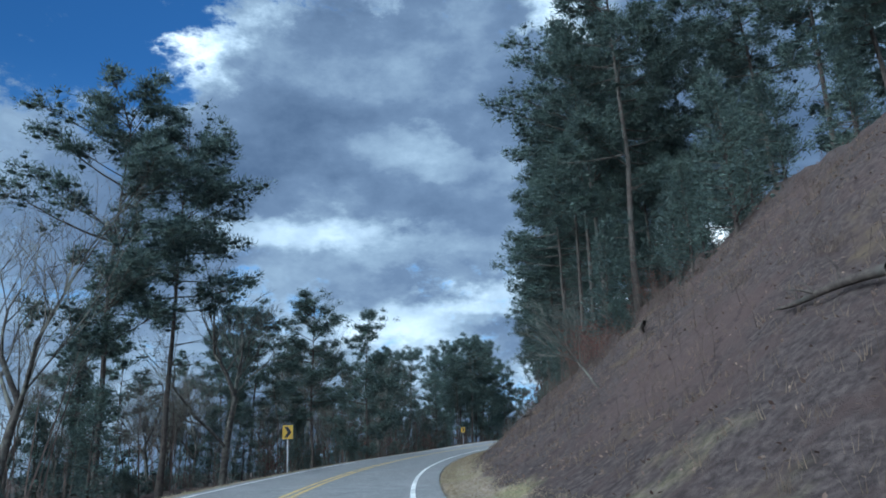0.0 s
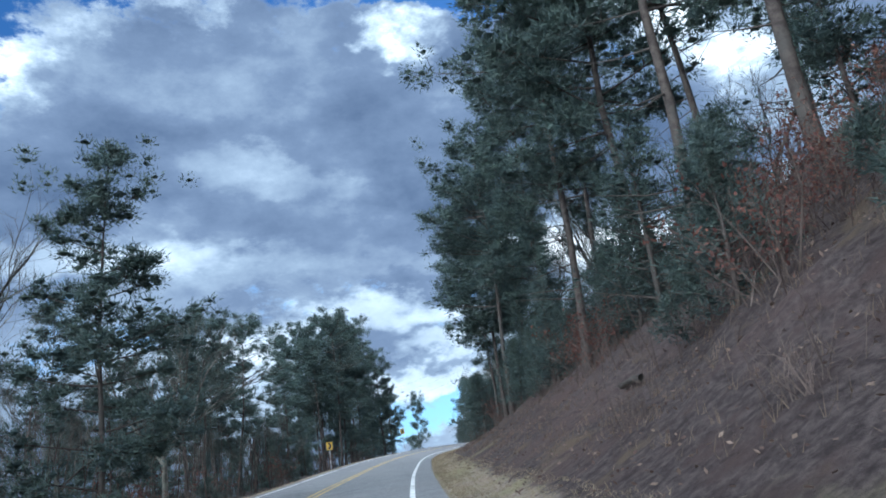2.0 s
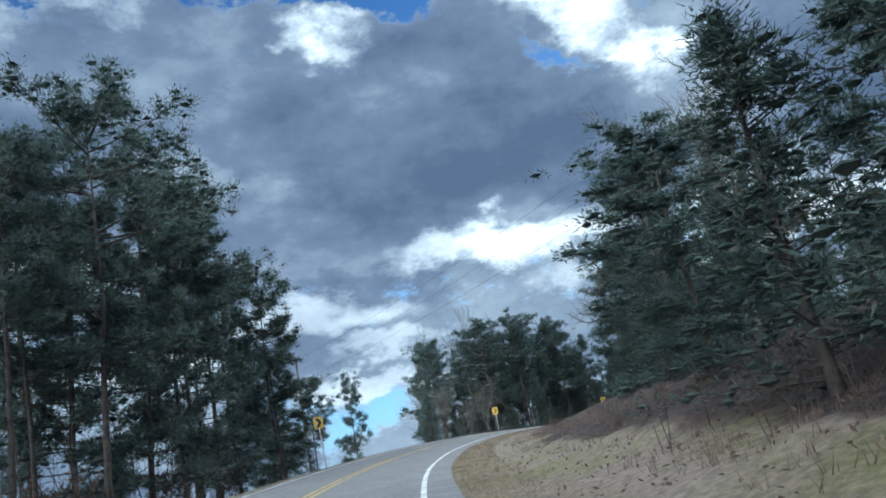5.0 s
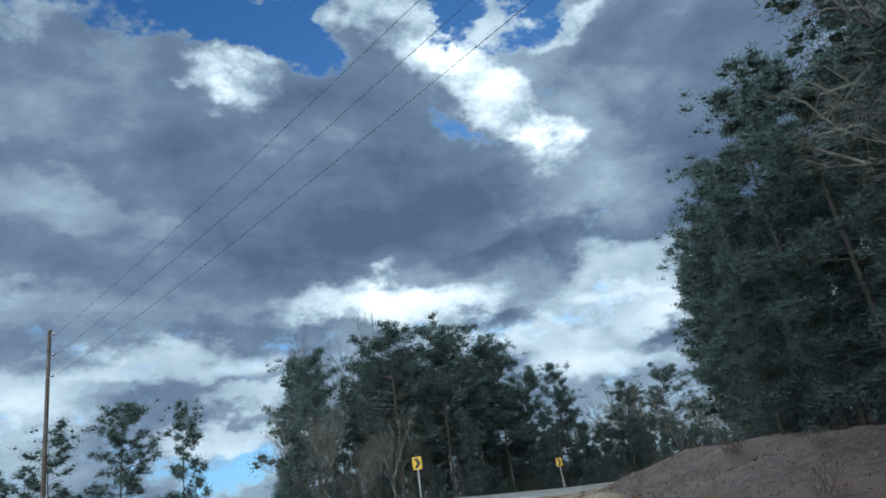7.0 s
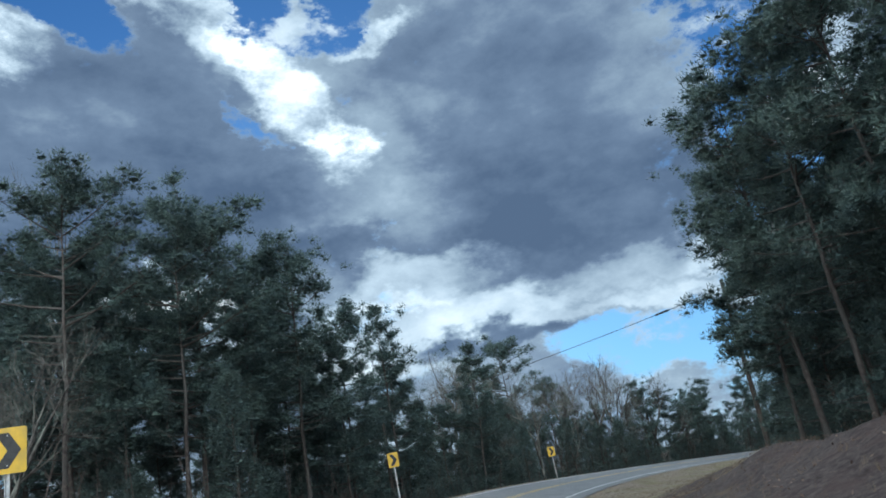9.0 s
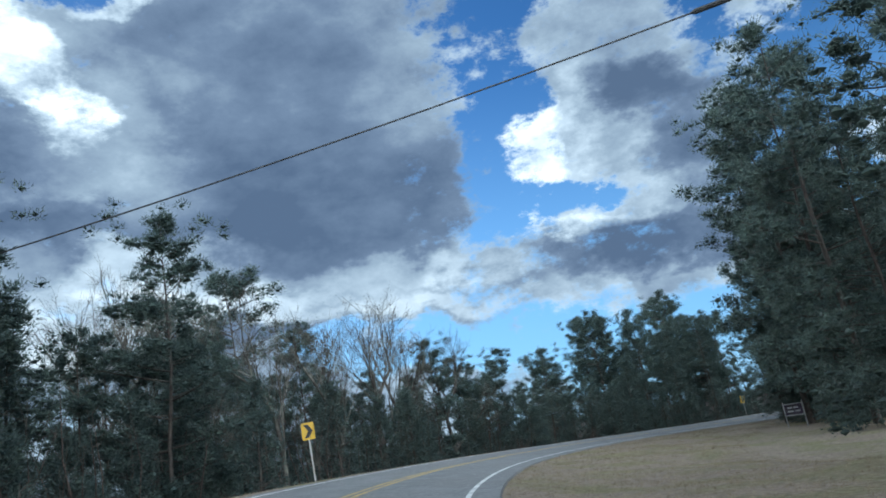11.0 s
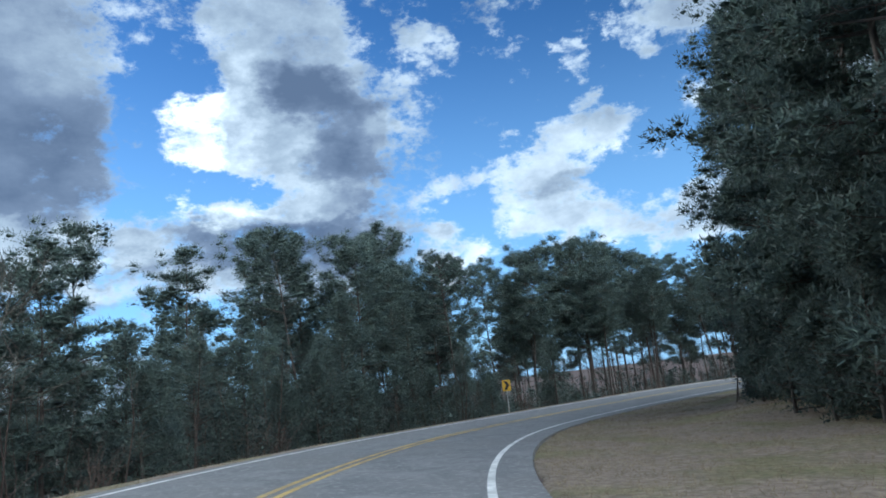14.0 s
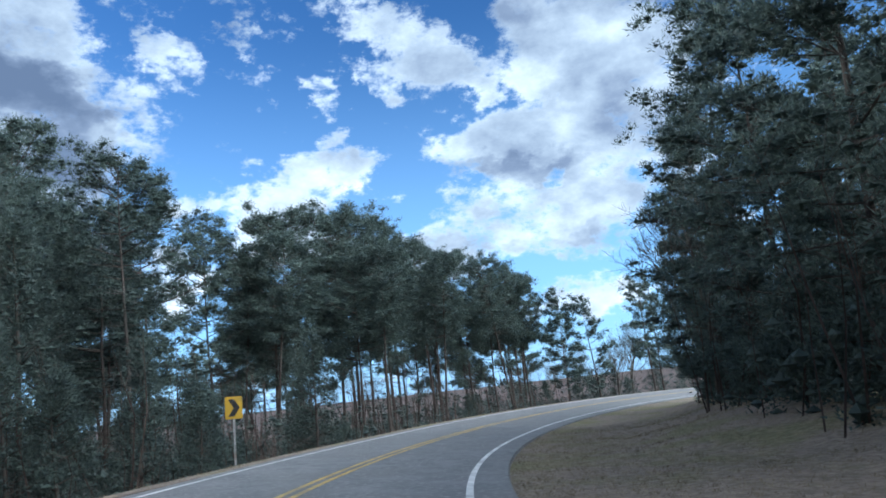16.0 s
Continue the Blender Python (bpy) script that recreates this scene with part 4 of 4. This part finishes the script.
for rows, group in ((OUTER_FIRST, OUTER), (OUTER_PINES, OUTER), (GAP_STAND, OUTER), (BARE_STAND, OUTER), (FAR_STAND_NEAR, OUTER), (FAR_STAND, OUTER), (BANK_STAND, BANKTOP), (INNER_STAND, INNER), (LAWN_STAND, INNER)):
    for kind, s, lat, top in rows:
        p = spot(s, lat)
        stand(kind, p.x, p.y, top, group)
p = spot(138.5, 16.7)
stand(LEANING_PINE, p.x, p.y, 19.5, INNER, 0, (-5, 1))
# a thin bare sapling leaning out from the bank
spindly = copy_thing(BARE[2], Matrix.Translation(spot(19.6, 8.2)) @ pose(0, 0, 0, -4, -34, 0) @ Matrix.Diagonal((0.22, 0.22, 0.24, 1)))
tagged(spindly, "thin pale bare sapling leaning out from the bank", group=BANKTOP)
# outer side: front rows, then the deeper wood
wood(PINES[:3] + BARE[:3], 40, 138, -14, -9, 16, 3.0, 0.72, OUTER)
wood(FAR_PINES[:2] + BARE, 0, 150, -30, -14, 40, 3.4, 0.7, OUTER)
wood(CEDARS[:2] + BUSHES, 10, 140, -13, -8, 62, 1.5, 0.9, OUTER)
wood(PINES + FULL_PINES[:1], 196, 215, -14, -9.5, 5, 3.0, 0.9, OUTER)
wood(FULL_PINES[1:2] + PINES[:2], 198, 224, -20, -9, 9, 1.8, 0.78, OUTER)
wood(FULL_PINES[1:2] + PINES[3:], 222, 262, -20, -12, 5, 2.0, 0.6, OUTER)
wood(BARE, 164, 192, -16, -9.5, 6, 2.6, 0.6, OUTER)
wood(FULL_PINES[:1] + FULL_PINES[2:], 205, 235, -18, -10, 8, 2.2, 0.8, OUTER)
wood(BARE + FAR_PINES[1:2], 205, 262, -30, -10, 26, 2.6, 0.62, OUTER)
wood(FULL_PINES[:1] + FULL_PINES[2:], 205, 262, -22, -11, 16, 2.4, 0.62, OUTER)
wood(BARE, 20, 120, -22, -9, 28, 2.2, 0.66, OUTER)
wood(PINES, 316, 346, -23, -12, 16, 1.8, 0.82, OUTER)
wood(PINES, 288, 302, -20, -11, 5, 2.4, 0.72, OUTER)
wood(FAR_PINES, 205, 310, -44, -28, 11, 3.4, 0.8, OUTER)
wood(CEDARS + BUSHES[:1], 200, 262, -16, -9, 30, 2.0, 1.0, OUTER)
wood(PINES[2:3], 318, 346, -15, -11, 8, 1.8, 0.75, OUTER)
wood(FAR_PINES, 165, 192, -30, -15, 5, 3.4, 0.5, OUTER)
wood(FAR_PINES, 192, 212, -30, -15, 9, 3.4, 0.85, OUTER)
wood(FAR_PINES[:1] + FAR_PINES[2:], 282, 318, -30, -15, 11, 3.0, 0.7, OUTER)
wood(FAR_PINES, 255, 282, -32, -18, 9, 3.0, 0.55, OUTER)
wood(CEDARS[:2] + BUSHES[:1] + BUSHES[3:], 163, 316, -12.5, -8.5, 54, 1.6, 1.0, OUTER)
wood(FAR_PINES[:2] + BARE[:2], 330, 366, -24, -9, 12, 3.2, 0.8, OUTER)
# dark undergrowth between the trunks
wood(CEDARS, 0, 145, -22, -11, 22, 1.8, 0.8, OUTER)
wood(CEDARS, 168, 215, -22, -11, 16, 1.8, 0.75, OUTER)
wood(CEDARS, 208, 314, -22, -11, 28, 1.8, 0.95, OUTER)
wood(FULL_PINES[:2] + PINES[1:2], 196, 214, -19, -12, 7, 2.4, 0.95, OUTER)
wood(FULL_PINES[:2] + PINES[1:2], 288, 308, -20, -13, 8, 2.2, 0.88, OUTER)
wood(BARE + FULL_PINES[2:], 258, 288, -20, -10, 12, 2.2, 0.6, OUTER)
wood(PINES[:1] + PINES[2:3], 44, 112, -20, -11, 6, 2.6, 0.78, OUTER)
# the cut bank
wood(PINES[:3] + FULL_PINES[:1], 40, 60, 13, 19, 8, 2.6, 1.0, BANKTOP)
wood(BARE[:3], 60, 100, 12.5, 19, 12, 2.2, 0.85, BANKTOP)
wood(PINES, -10, 52, 18, 24, 12, 3.2, 1.0, BANKTOP)
wood(FAR_PINES, 30, 58, 19, 27, 6, 3.6, 1.0, BANKTOP)
wood(BUSHES + CEDARS[:2], 34, 105, 9.5, 18, 40, 1.6, 0.9, BANKTOP)
wood(CEDARS[:2] + BUSHES[2:], 44, 104, 8.8, 12.5, 40, 1.2, 0.75, BANKTOP)
wood(CEDARS[:2], 20, 60, 13.5, 18, 16, 1.8, 0.9, BANKTOP)
wood(BUSHES[1:2], -5, 110, 6.5, 16, 24, 1.2, 0.42, BANKTOP, 6.0)
wood(BUSHES[2:3], 30, 72, 10, 14.5, 22, 1.0, 0.6, BANKTOP, 5.0)
wood(BUSHES[1:2], 110, 200, 7, 13, 16, 1.2, 0.35, INNER, 6.0)
# inner side past the bank, and the dark stand by the lawn
wood(FAR_PINES, 158, 215, 18, 26, 14, 3.4, 1.05, INNER)
wood(FAR_PINES[1:2], 118, 150, 19, 27, 6, 3.4, 0.75, INNER)
wood(FULL_PINES, 146, 178, 14.5, 19, 14, 2.4, 0.72, INNER)
wood(CEDARS, 132, 178, 14, 18, 16, 1.6, 0.75, INNER)
wood(CEDARS, 176, 204, 16, 19, 8, 2.0, 0.9, INNER)
wood(FULL_PINES, 242, 292, 17, 22, 10, 2.8, 1.1, INNER)
wood(CEDARS, 243, 288, 11.8, 15.5, 30, 1.4, 0.9, INNER)
wood(FAR_PINES, 225, 350, 18, 26, 22, 3.6, 1.0, INNER)
wood(CEDARS, 286, 345, 10.6, 14, 22, 1.6, 0.8, INNER)
wood(FAR_PINES[:2] + CEDARS, 335, 420, -26, 24, 44, 2.8, 0.7, OUTER)
wood(CEDARS[1:2] + BUSHES[:1] + BUSHES[3:], 300, 366, -14, -8, 22, 1.6, 0.6, OUTER)



def undergrowth(name, label, bands, mat, seed, clump, blade, width):
    """The shadowy tangle between the trunks, nobody could count it: clumps of small leaves heaped up to a ragged height."""
    rng = np.random.default_rng(seed)
    b = Builder()
    for s0, s1, lat0, lat1, count, tall in bands:
        s, lat = rng.uniform(s0, s1, count), rng.uniform(lat0, lat1, count)
        foot = surface(s, lat)
        ragged = tall * (0.62 + 0.38 * np.sin(s * 0.55 + 1.3 * np.sin(s * 0.21)) * np.sin(lat * 0.8 + s * 0.13)) * rng.uniform(0.75, 1.25, count)
        rise = rng.uniform(0, 1, count) ** 1.25 * ragged
        keep = np.array([not (l < 0 and clear_view(a, l)) for a, l in zip(s, lat)])
        centres = (foot + np.stack([0 * rise, 0 * rise, rise], -1))[keep]
        puffs(b, centres, np.zeros_like(centres), rng, 30, blade, width, clump * rng.uniform(0.6, 1.4, len(centres)))
    return tagged(b.make(name, mat, None), label, "undergrowth", kind="stuff")


def saplings(name, label, bands, mat, seed):
    """Thin leafless stems with a few side twigs, crowded along the edge of the wood."""
    rng = np.random.default_rng(seed)
    b = Builder()
    for s0, s1, lat0, lat1, count, tall in bands:
        for _ in range(count):
            s, lat = rng.uniform(s0, s1), rng.uniform(lat0, lat1)
            if lat < 0 and clear_view(s, lat):
                continue
            foot = surface(s, lat) - np.array([0, 0, 0.1])
            h = tall * rng.uniform(0.4, 1.2)
            top = foot + np.array([*(rng.normal(0, 0.12, 2) * h), h])
            mid = (foot + top) / 2 + np.array([*(rng.normal(0, 0.04, 2) * h), 0])
            girth = 0.006 * h + 0.006
            b.tube([foot, mid, top], [girth, girth * 0.7, 0.004], 3)
            for k in range(5):
                w = rng.uniform(0.2, 1.0)
                root = mid + (top - mid) * w
                tip = root + np.array([*rng.normal(0, 0.55, 2), rng.uniform(0.2, 1.0)]) * h * 0.22
                b.tube([root, tip], [0.008, 0.003], 3)
    return tagged(b.make(name, mat, None), label, "undergrowth", kind="stuff")


UNDER_OUTER = [(-10, 140, -24, -11, 950, 3.0), (160, 215, -24, -10.5, 300, 3.0), (205, 262, -24, -10.5, 1000, 5.5), (262, 318, -24, -10.5, 950, 4.2), (318, 347, -24, -11, 300, 2.4), (314, 350, -32, -16, 1150, 6.5), (205, 318, -14, -9, 520, 2.6), (296, 316, -34, -17, 450, 6.0), (335, 372, -20, -8, 350, 4.0), (368, 400, -12, 16, 500, 3.5), (192, 240, -20, -10, 200, 3.0), (205, 262, -36, -24, 450, 5.0), (262, 314, -36, -24, 420, 5.0)]
UNDER_INNER = [(266, 345, 13.2, 21, 1350, 6.0), (240, 268, 16.5, 22, 500, 6.0), (286, 345, 10.8, 14, 500, 3.5), (288, 345, 12.5, 18, 700, 10.0), (58, 100, 10.8, 15, 420, 2.8)]
undergrowth("evergreen_undergrowth", "dark evergreen undergrowth filling the wood between trunks", UNDER_OUTER + UNDER_INNER, CEDAR_LEAVES, 81, 0.58, 0.2, 0.032)
saplings("brushwood", "crowded thin leafless saplings along the wood's edge", [(0, 140, -18, -8, 420, 5.5), (165, 345, -16, -8.5, 620, 5.0), (34, 105, 8.6, 14, 200, 2.0), (-5, 110, 6.5, 15, 900, 0.8), (286, 345, 10.5, 14, 130, 5.0)], BRUSH, 82)

for model in PINES + FULL_PINES + FAR_PINES + BARE + CEDARS + BUSHES + [LEANING_PINE, SPREADING]:
    for o in (*model.children_recursive, model):
        bpy.data.objects.remove(o)


# ---------------------------------------------------------------- road signs
def box_mesh(bm, lo, hi, bevel=0.0):
    made = bmesh.ops.create_cube(bm, size=1.0)["verts"]
    for v in made:
        v.co = Vector([(a + b) / 2 + c * (b - a) for a, b, c in zip(lo, hi, v.co)])
    if bevel:
        bmesh.ops.bevel(bm, geom=list({e for v in made for e in v.link_edges}), offset=bevel, segments=2, affect="EDGES")


def outline_plate(bm, points, y0, y1):
    """A flat plate with the given outline in x and z, from y0 to y1."""
    front = [bm.verts.new((x, y0, z)) for x, z in points]
    rear = [bm.verts.new((x, y1, z)) for x, z in points]
    bm.faces.new(front)
    bm.faces.new(rear[::-1])
    for k in range(len(points)):
        j = (k + 1) % len(points)
        bm.faces.new((front[j], front[k], rear[k], rear[j]))


def chevron_sign(tall_post):
    """A yellow plate with one black chevron on a channel post; its middle at the origin, its face to -y."""
    sign = new("chevron_sign")
    wide, high, r = 0.305, 0.40, 0.04
    corners = []
    for cx, cz, a0 in ((wide - r, high - r, 0), (-wide + r, high - r, 90), (-wide + r, -high + r, 180), (wide - r, -high + r, 270)):
        corners += [(cx + r * math.cos(radians(a0 + 22.5 * k)), cz + r * math.sin(radians(a0 + 22.5 * k))) for k in range(5)]
    bm = bmesh.new()
    outline_plate(bm, corners[::-1], -0.006, 0.0)
    plate = part("plate", bm, SIGN_YELLOW, sign, "retroreflective yellow aluminium plate")
    bm = bmesh.new()
    arrow = [(-0.20, 0.31), (0.02, 0.31), (0.22, 0.0), (0.02, -0.31), (-0.20, -0.31), (0.0, 0.0)]
    outline_plate(bm, arrow[::-1], -0.0085, -0.0065)
    part("chevron", bm, SIGN_BLACK, plate, "black chevron pointing along the bend")
    bm = bmesh.new()
    channel = [(-0.04, 0.004), (-0.026, 0.004), (-0.02, 0.036), (0.02, 0.036), (0.026, 0.004), (0.04, 0.004), (0.04, 0.008), (0.029, 0.008), (0.023, 0.042), (-0.023, 0.042), (-0.029, 0.008), (-0.04, 0.008)]
    low = [bm.verts.new((x, y, -tall_post)) for x, y in channel]
    top = [bm.verts.new((x, y, 0.38)) for x, y in channel]
    for k in range(len(channel)):
        j = (k + 1) % len(channel)
        bm.faces.new((low[k], low[j], top[j], top[k]))
    bm.faces.new(top)
    post = part("post", bm, GALVANIZED, sign, "galvanized steel channel post")
    for z in (0.26, -0.26):
        bm = bmesh.new()
        bmesh.ops.create_cone(bm, cap_ends=True, segments=6, radius1=0.012, radius2=0.012, depth=0.012, matrix=Matrix.Translation((0, -0.012, z)) @ pose(0, 0, 0, 90))
        part("bolt", bm, GALVANIZED, plate)
    return tagged(sign, "yellow chevron sign on a steel post beside the road", "road sign", "chevron signs along the bend")


model_sign = chevron_sign(3.2)
for x, y, z in ((-4.7, 45.0, 2.1), (15.1, 116.1, 5.1), (30.5, 145.2, 7.4), (57.0, 171.2, 7.5), (82.7, 186.7, 7.1), (108.8, 192.5, 6.2), (170.2, 169.9, 2.9)):
    s, lat = nearest(x, y)
    eye, _, _ = along(s - 38.0)
    turn = math.degrees(math.atan2(eye[1] - y, eye[0] - x)) + 90
    m = pose(x, y, z, dice.gauss(0, 1.0), dice.gauss(0, 1.5) - 1.0, turn)
    copy_thing(model_sign, m)
for o in (*model_sign.children_recursive, model_sign):
    bpy.data.objects.remove(o)


# ---------------------------------------------------------------- utility poles and wires
def utility_pole(x, y, top, arms, turn):
    s, lat = nearest(x, y)
    foot = spot(s, lat)
    tall = top - foot.z
    pole = new("utility_pole")
    b = Builder()
    h = np.linspace(0, 1, 7)
    b.tube(np.stack([0.03 * np.sin(4 * h), 0 * h, tall * h], -1) + np.array([0, 0, -0.3]) * (1 - h[:, None]), 0.145 - 0.045 * h, 12)
    shaft = b.make("shaft", POLE_WOOD, pole, "weathered round timber shaft", True)
    bm = bmesh.new()
    bmesh.ops.create_cone(bm, cap_ends=True, segments=12, radius1=0.101, radius2=0.085, depth=0.03, matrix=Matrix.Translation((0.03 * math.sin(4), 0, tall + 0.013)))
    part("cap", bm, GALVANIZED, pole, "metal pole cap")
    for z in arms:
        bm = bmesh.new()
        box_mesh(bm, (0.10, -0.02, tall - z - 0.02), (0.46, 0.02, tall - z + 0.02), 0.005)
        arm = part("bracket", bm, GALVANIZED, pole, "short steel standoff bracket")
        bm = bmesh.new()
        for k, r in enumerate((0.055, 0.08, 0.055, 0.08, 0.05)):
            bmesh.ops.create_cone(bm, cap_ends=True, segments=12, radius1=r, radius2=r * 0.8, depth=0.045, matrix=Matrix.Translation((0.44 + 0.05 * k, 0, tall - z)) @ pose(0, 0, 0, 0, 90, 0))
        part("insulator", bm, PORCELAIN, arm, "ribbed grey insulator", True)
    pole.matrix_basis = Matrix.Translation(foot) @ pose(0, 0, 0, 0, 0, turn)
    return tagged(pole, "weathered timber utility pole standing among roadside trees", "utility pole", "utility poles")


def wire(a, b, sag, thick=0.008, splice=None):
    a, b = np.array(a, float), np.array(b, float)
    t = np.linspace(0, 1, 24)[:, None]
    pts = a + (b - a) * t - np.array([0, 0, sag]) * (4 * t * (1 - t))
    line_set = Builder()
    line_set.tube(pts, [thick] * 24, 5)
    ob = line_set.make("overhead_wire", WIRE, None)
    tagged(ob, "thin dark overhead wire strung between timber poles", "wire", "overhead wires")
    if splice:
        k = splice
        sleeve = Builder()
        p = a + (b - a) * k - np.array([0, 0, sag]) * (4 * k * (1 - k))
        d = unit(b - a - np.array([0, 0, sag]) * 4 * (1 - 2 * k))
        sleeve.tube([p - d * 0.45, p - d * 0.35, p + d * 0.35, p + d * 0.45], [0.02, 0.06, 0.06, 0.02], 8)
        sleeve.make("splice", WIRE, ob, "thick dark splice sleeve")
    return ob


utility_pole(35.9, 174.6, 17.2, (0.35, 1.55, 2.75), -70)
utility_pole(46.5, 100.0, 19.0, (0.35, 1.55, 2.75), -70)
utility_pole(92.0, 169.0, 13.4, (0.4,), 45)
utility_pole(89.2, 193.4, 11.0, (0.4,), -100)
for drop in (0.35, 1.55, 2.75):
    wire((36.1, 174.1, 17.2 - drop), (46.7, 99.5, 19.0 - drop), 1.1)
wire((92.3, 169.3, 13.0), (89.2, 193.4, 10.6), 0.25, 0.02, 0.14)


# ---------------------------------------------------------------- the notice board on the lawn
def notice_board():
    board = new("notice_board")
    bm = bmesh.new()
    box_mesh(bm, (-0.95, -0.03, 0.95), (0.95, 0.03, 1.95), 0.008)
    panel = part("panel", bm, BOARD, board, "dark purple painted panel")
    for z0, z1 in ((1.90, 1.98), (0.93, 1.02)):
        bm = bmesh.new()
        box_mesh(bm, (-1.0, -0.045, z0), (1.0, 0.045, z1), 0.01)
        part("rail", bm, WHITE_BOARD, board, "white painted wooden rail")
    for x in (-1.08, 1.0):
        bm = bmesh.new()
        box_mesh(bm, (x, -0.06, -0.4), (x + 0.11, 0.06, 2.15), 0.012)
        part("post", bm, WHITE_BOARD, board, "white painted wooden post")
    for z, x0, x1 in ((1.62, -0.62, -0.1), (1.62, 0.02, 0.55), (1.32, -0.7, 0.0), (1.32, 0.12, 0.72)):
        bm = bmesh.new()
        box_mesh(bm, (x0, -0.036, z - 0.07), (x1, -0.033, z + 0.07))
        part("lettering", bm, WHITE_BOARD, panel, "unreadable white lettering bar")
    x, y = 129.7, 169.2
    s, lat = nearest(x, y)
    p = spot(s, lat)
    board.matrix_basis = Matrix.Translation(p) @ pose(0, 0, 0, 0, 0, math.degrees(math.atan2(181 - y, 97 - x)) + 90) @ Matrix.Diagonal((0.56, 1, 0.74, 1))
    tagged(board, "dark notice board with white frame on a roadside lawn", "sign board")


notice_board()


# ---------------------------------------------------------------- grass, leaves and fallen wood
def scatter(s0, s1, lat0, lat1, count, rng, skew=1.0):
    s = rng.uniform(s0, s1, count)
    lat = lat0 + (lat1 - lat0) * rng.uniform(0, 1, count) ** skew
    return surface(s, lat) - np.array([0, 0, 0.03])


def grass_patch(name, label, bands, mat, tall, seed, width=0.012):
    rng = np.random.default_rng(seed)
    b = Builder()
    for s0, s1, lat0, lat1, count, skew in bands:
        foot = np.repeat(scatter(s0, s1, lat0, lat1, count, rng, skew), 5, 0)
        foot[:, :2] += rng.normal(0, 0.06, (len(foot), 2))
        tip = foot + np.concatenate([rng.normal(0, 0.07, (len(foot), 2)), rng.uniform(0.4, 1.1, (len(foot), 1)) * tall], 1)
        side = unit(np.concatenate([rng.normal(size=(len(foot), 2)), np.zeros((len(foot), 1))], 1))
        b.blades(foot, tip, side, width)
    ob = b.make(name, mat, None)
    return tagged(ob, label, "grass", kind="stuff")


def leaf_litter(name, label, bands, mat, seed, size=0.08):
    rng = np.random.default_rng(seed)
    b = Builder()
    for s0, s1, lat0, lat1, count, skew in bands:
        at = scatter(s0, s1, lat0, lat1, count, rng, skew) + np.array([0, 0, 0.06])
        a = unit(rng.normal(size=(count, 3)) * np.array([1, 1, 0.5])) * size * rng.uniform(0.6, 1.3, (count, 1))
        c = unit(np.cross(a, rng.normal(size=(count, 3)) * 0.5 + np.array([0, 0, 1.0]))) * size * 0.6
        b.leaves(at, a, c)
    ob = b.make(name, mat, None)
    return tagged(ob, label, "dead leaves", kind="stuff")


grass_patch("dead_grass", "short winter-dry tan grass along the road verge", [(-10, 200, 4.05, 5.6, 16000, 1.3), (195, 310, 4.05, 13.0, 17000, 1.1), (0, 330, -6.5, -3.8, 7000, 1.0)], DEAD_GRASS, 0.085, 71, 0.006)
grass_patch("dry_weeds", "tufts of dry weeds on the cut bank", [(-5, 110, 6.0, 15.0, 5200, 1.0), (105, 200, 6.5, 12.0, 1200, 1.2)], WEEDS, 0.24, 72, 0.006)
leaf_litter("leaf_litter", "brown fallen leaves strewn over the cut bank", [(-5, 110, 5.0, 17.0, 14000, 1.1), (110, 205, 5.0, 13.0, 5000, 1.0), (10, 140, -10, -5, 2500, 1.0)], LITTER_LEAF, 73, 0.042)


def fallen_branch(s, lat, length, turn, seed):
    rng = np.random.default_rng(seed)
    ob = new("fallen_branch")
    b = Builder()
    q = np.linspace(0, 1, 7)
    pts = np.stack([q * length - length / 2, 0.06 * length * np.sin(3 * q), 0.10 + 0.05 * np.sin(5 * q)], -1)
    b.tube(pts, 0.09 - 0.06 * q, 7)
    b.make("stem", PINE_BARK, ob, "", True)
    for k in range(5):
        w = rng.uniform(0.3, 0.95)
        root = np.array([np.interp(w, q, pts[:, i]) for i in range(3)])
        tip = root + unit(np.array([0.7, rng.normal(0, 0.7), rng.uniform(0.1, 0.7)])) * length * rng.uniform(0.12, 0.3)
        t = Builder()
        t.tube([root, (root + tip) / 2 + rng.normal(0, 0.03, 3), tip], [0.025, 0.018, 0.006], 4)
        t.make("twig", PINE_BARK, ob)
    d = along(s)[1]
    slope = (spot(s, lat + 0.5) - spot(s, lat - 0.5)).z
    ob.matrix_basis = Matrix.Translation(spot(s, lat)) @ pose(0, 0, 0, 0, 0, math.degrees(math.atan2(d[1], d[0])) + turn) @ pose(0, 0, 0, -math.degrees(math.atan(slope)), 0, 0)
    tagged(ob, "dark fallen branch lying on the leaf-strewn bank", "branch", "fallen branches")


for k, (s, lat, length, turn) in enumerate(((10, 9.3, 2.4, 5), (24, 11.0, 1.6, -15), (39, 8.0, 1.2, 20), (56, 8.4, 1.5, 5))):
    fallen_branch(s, lat, length, turn, 90 + k)
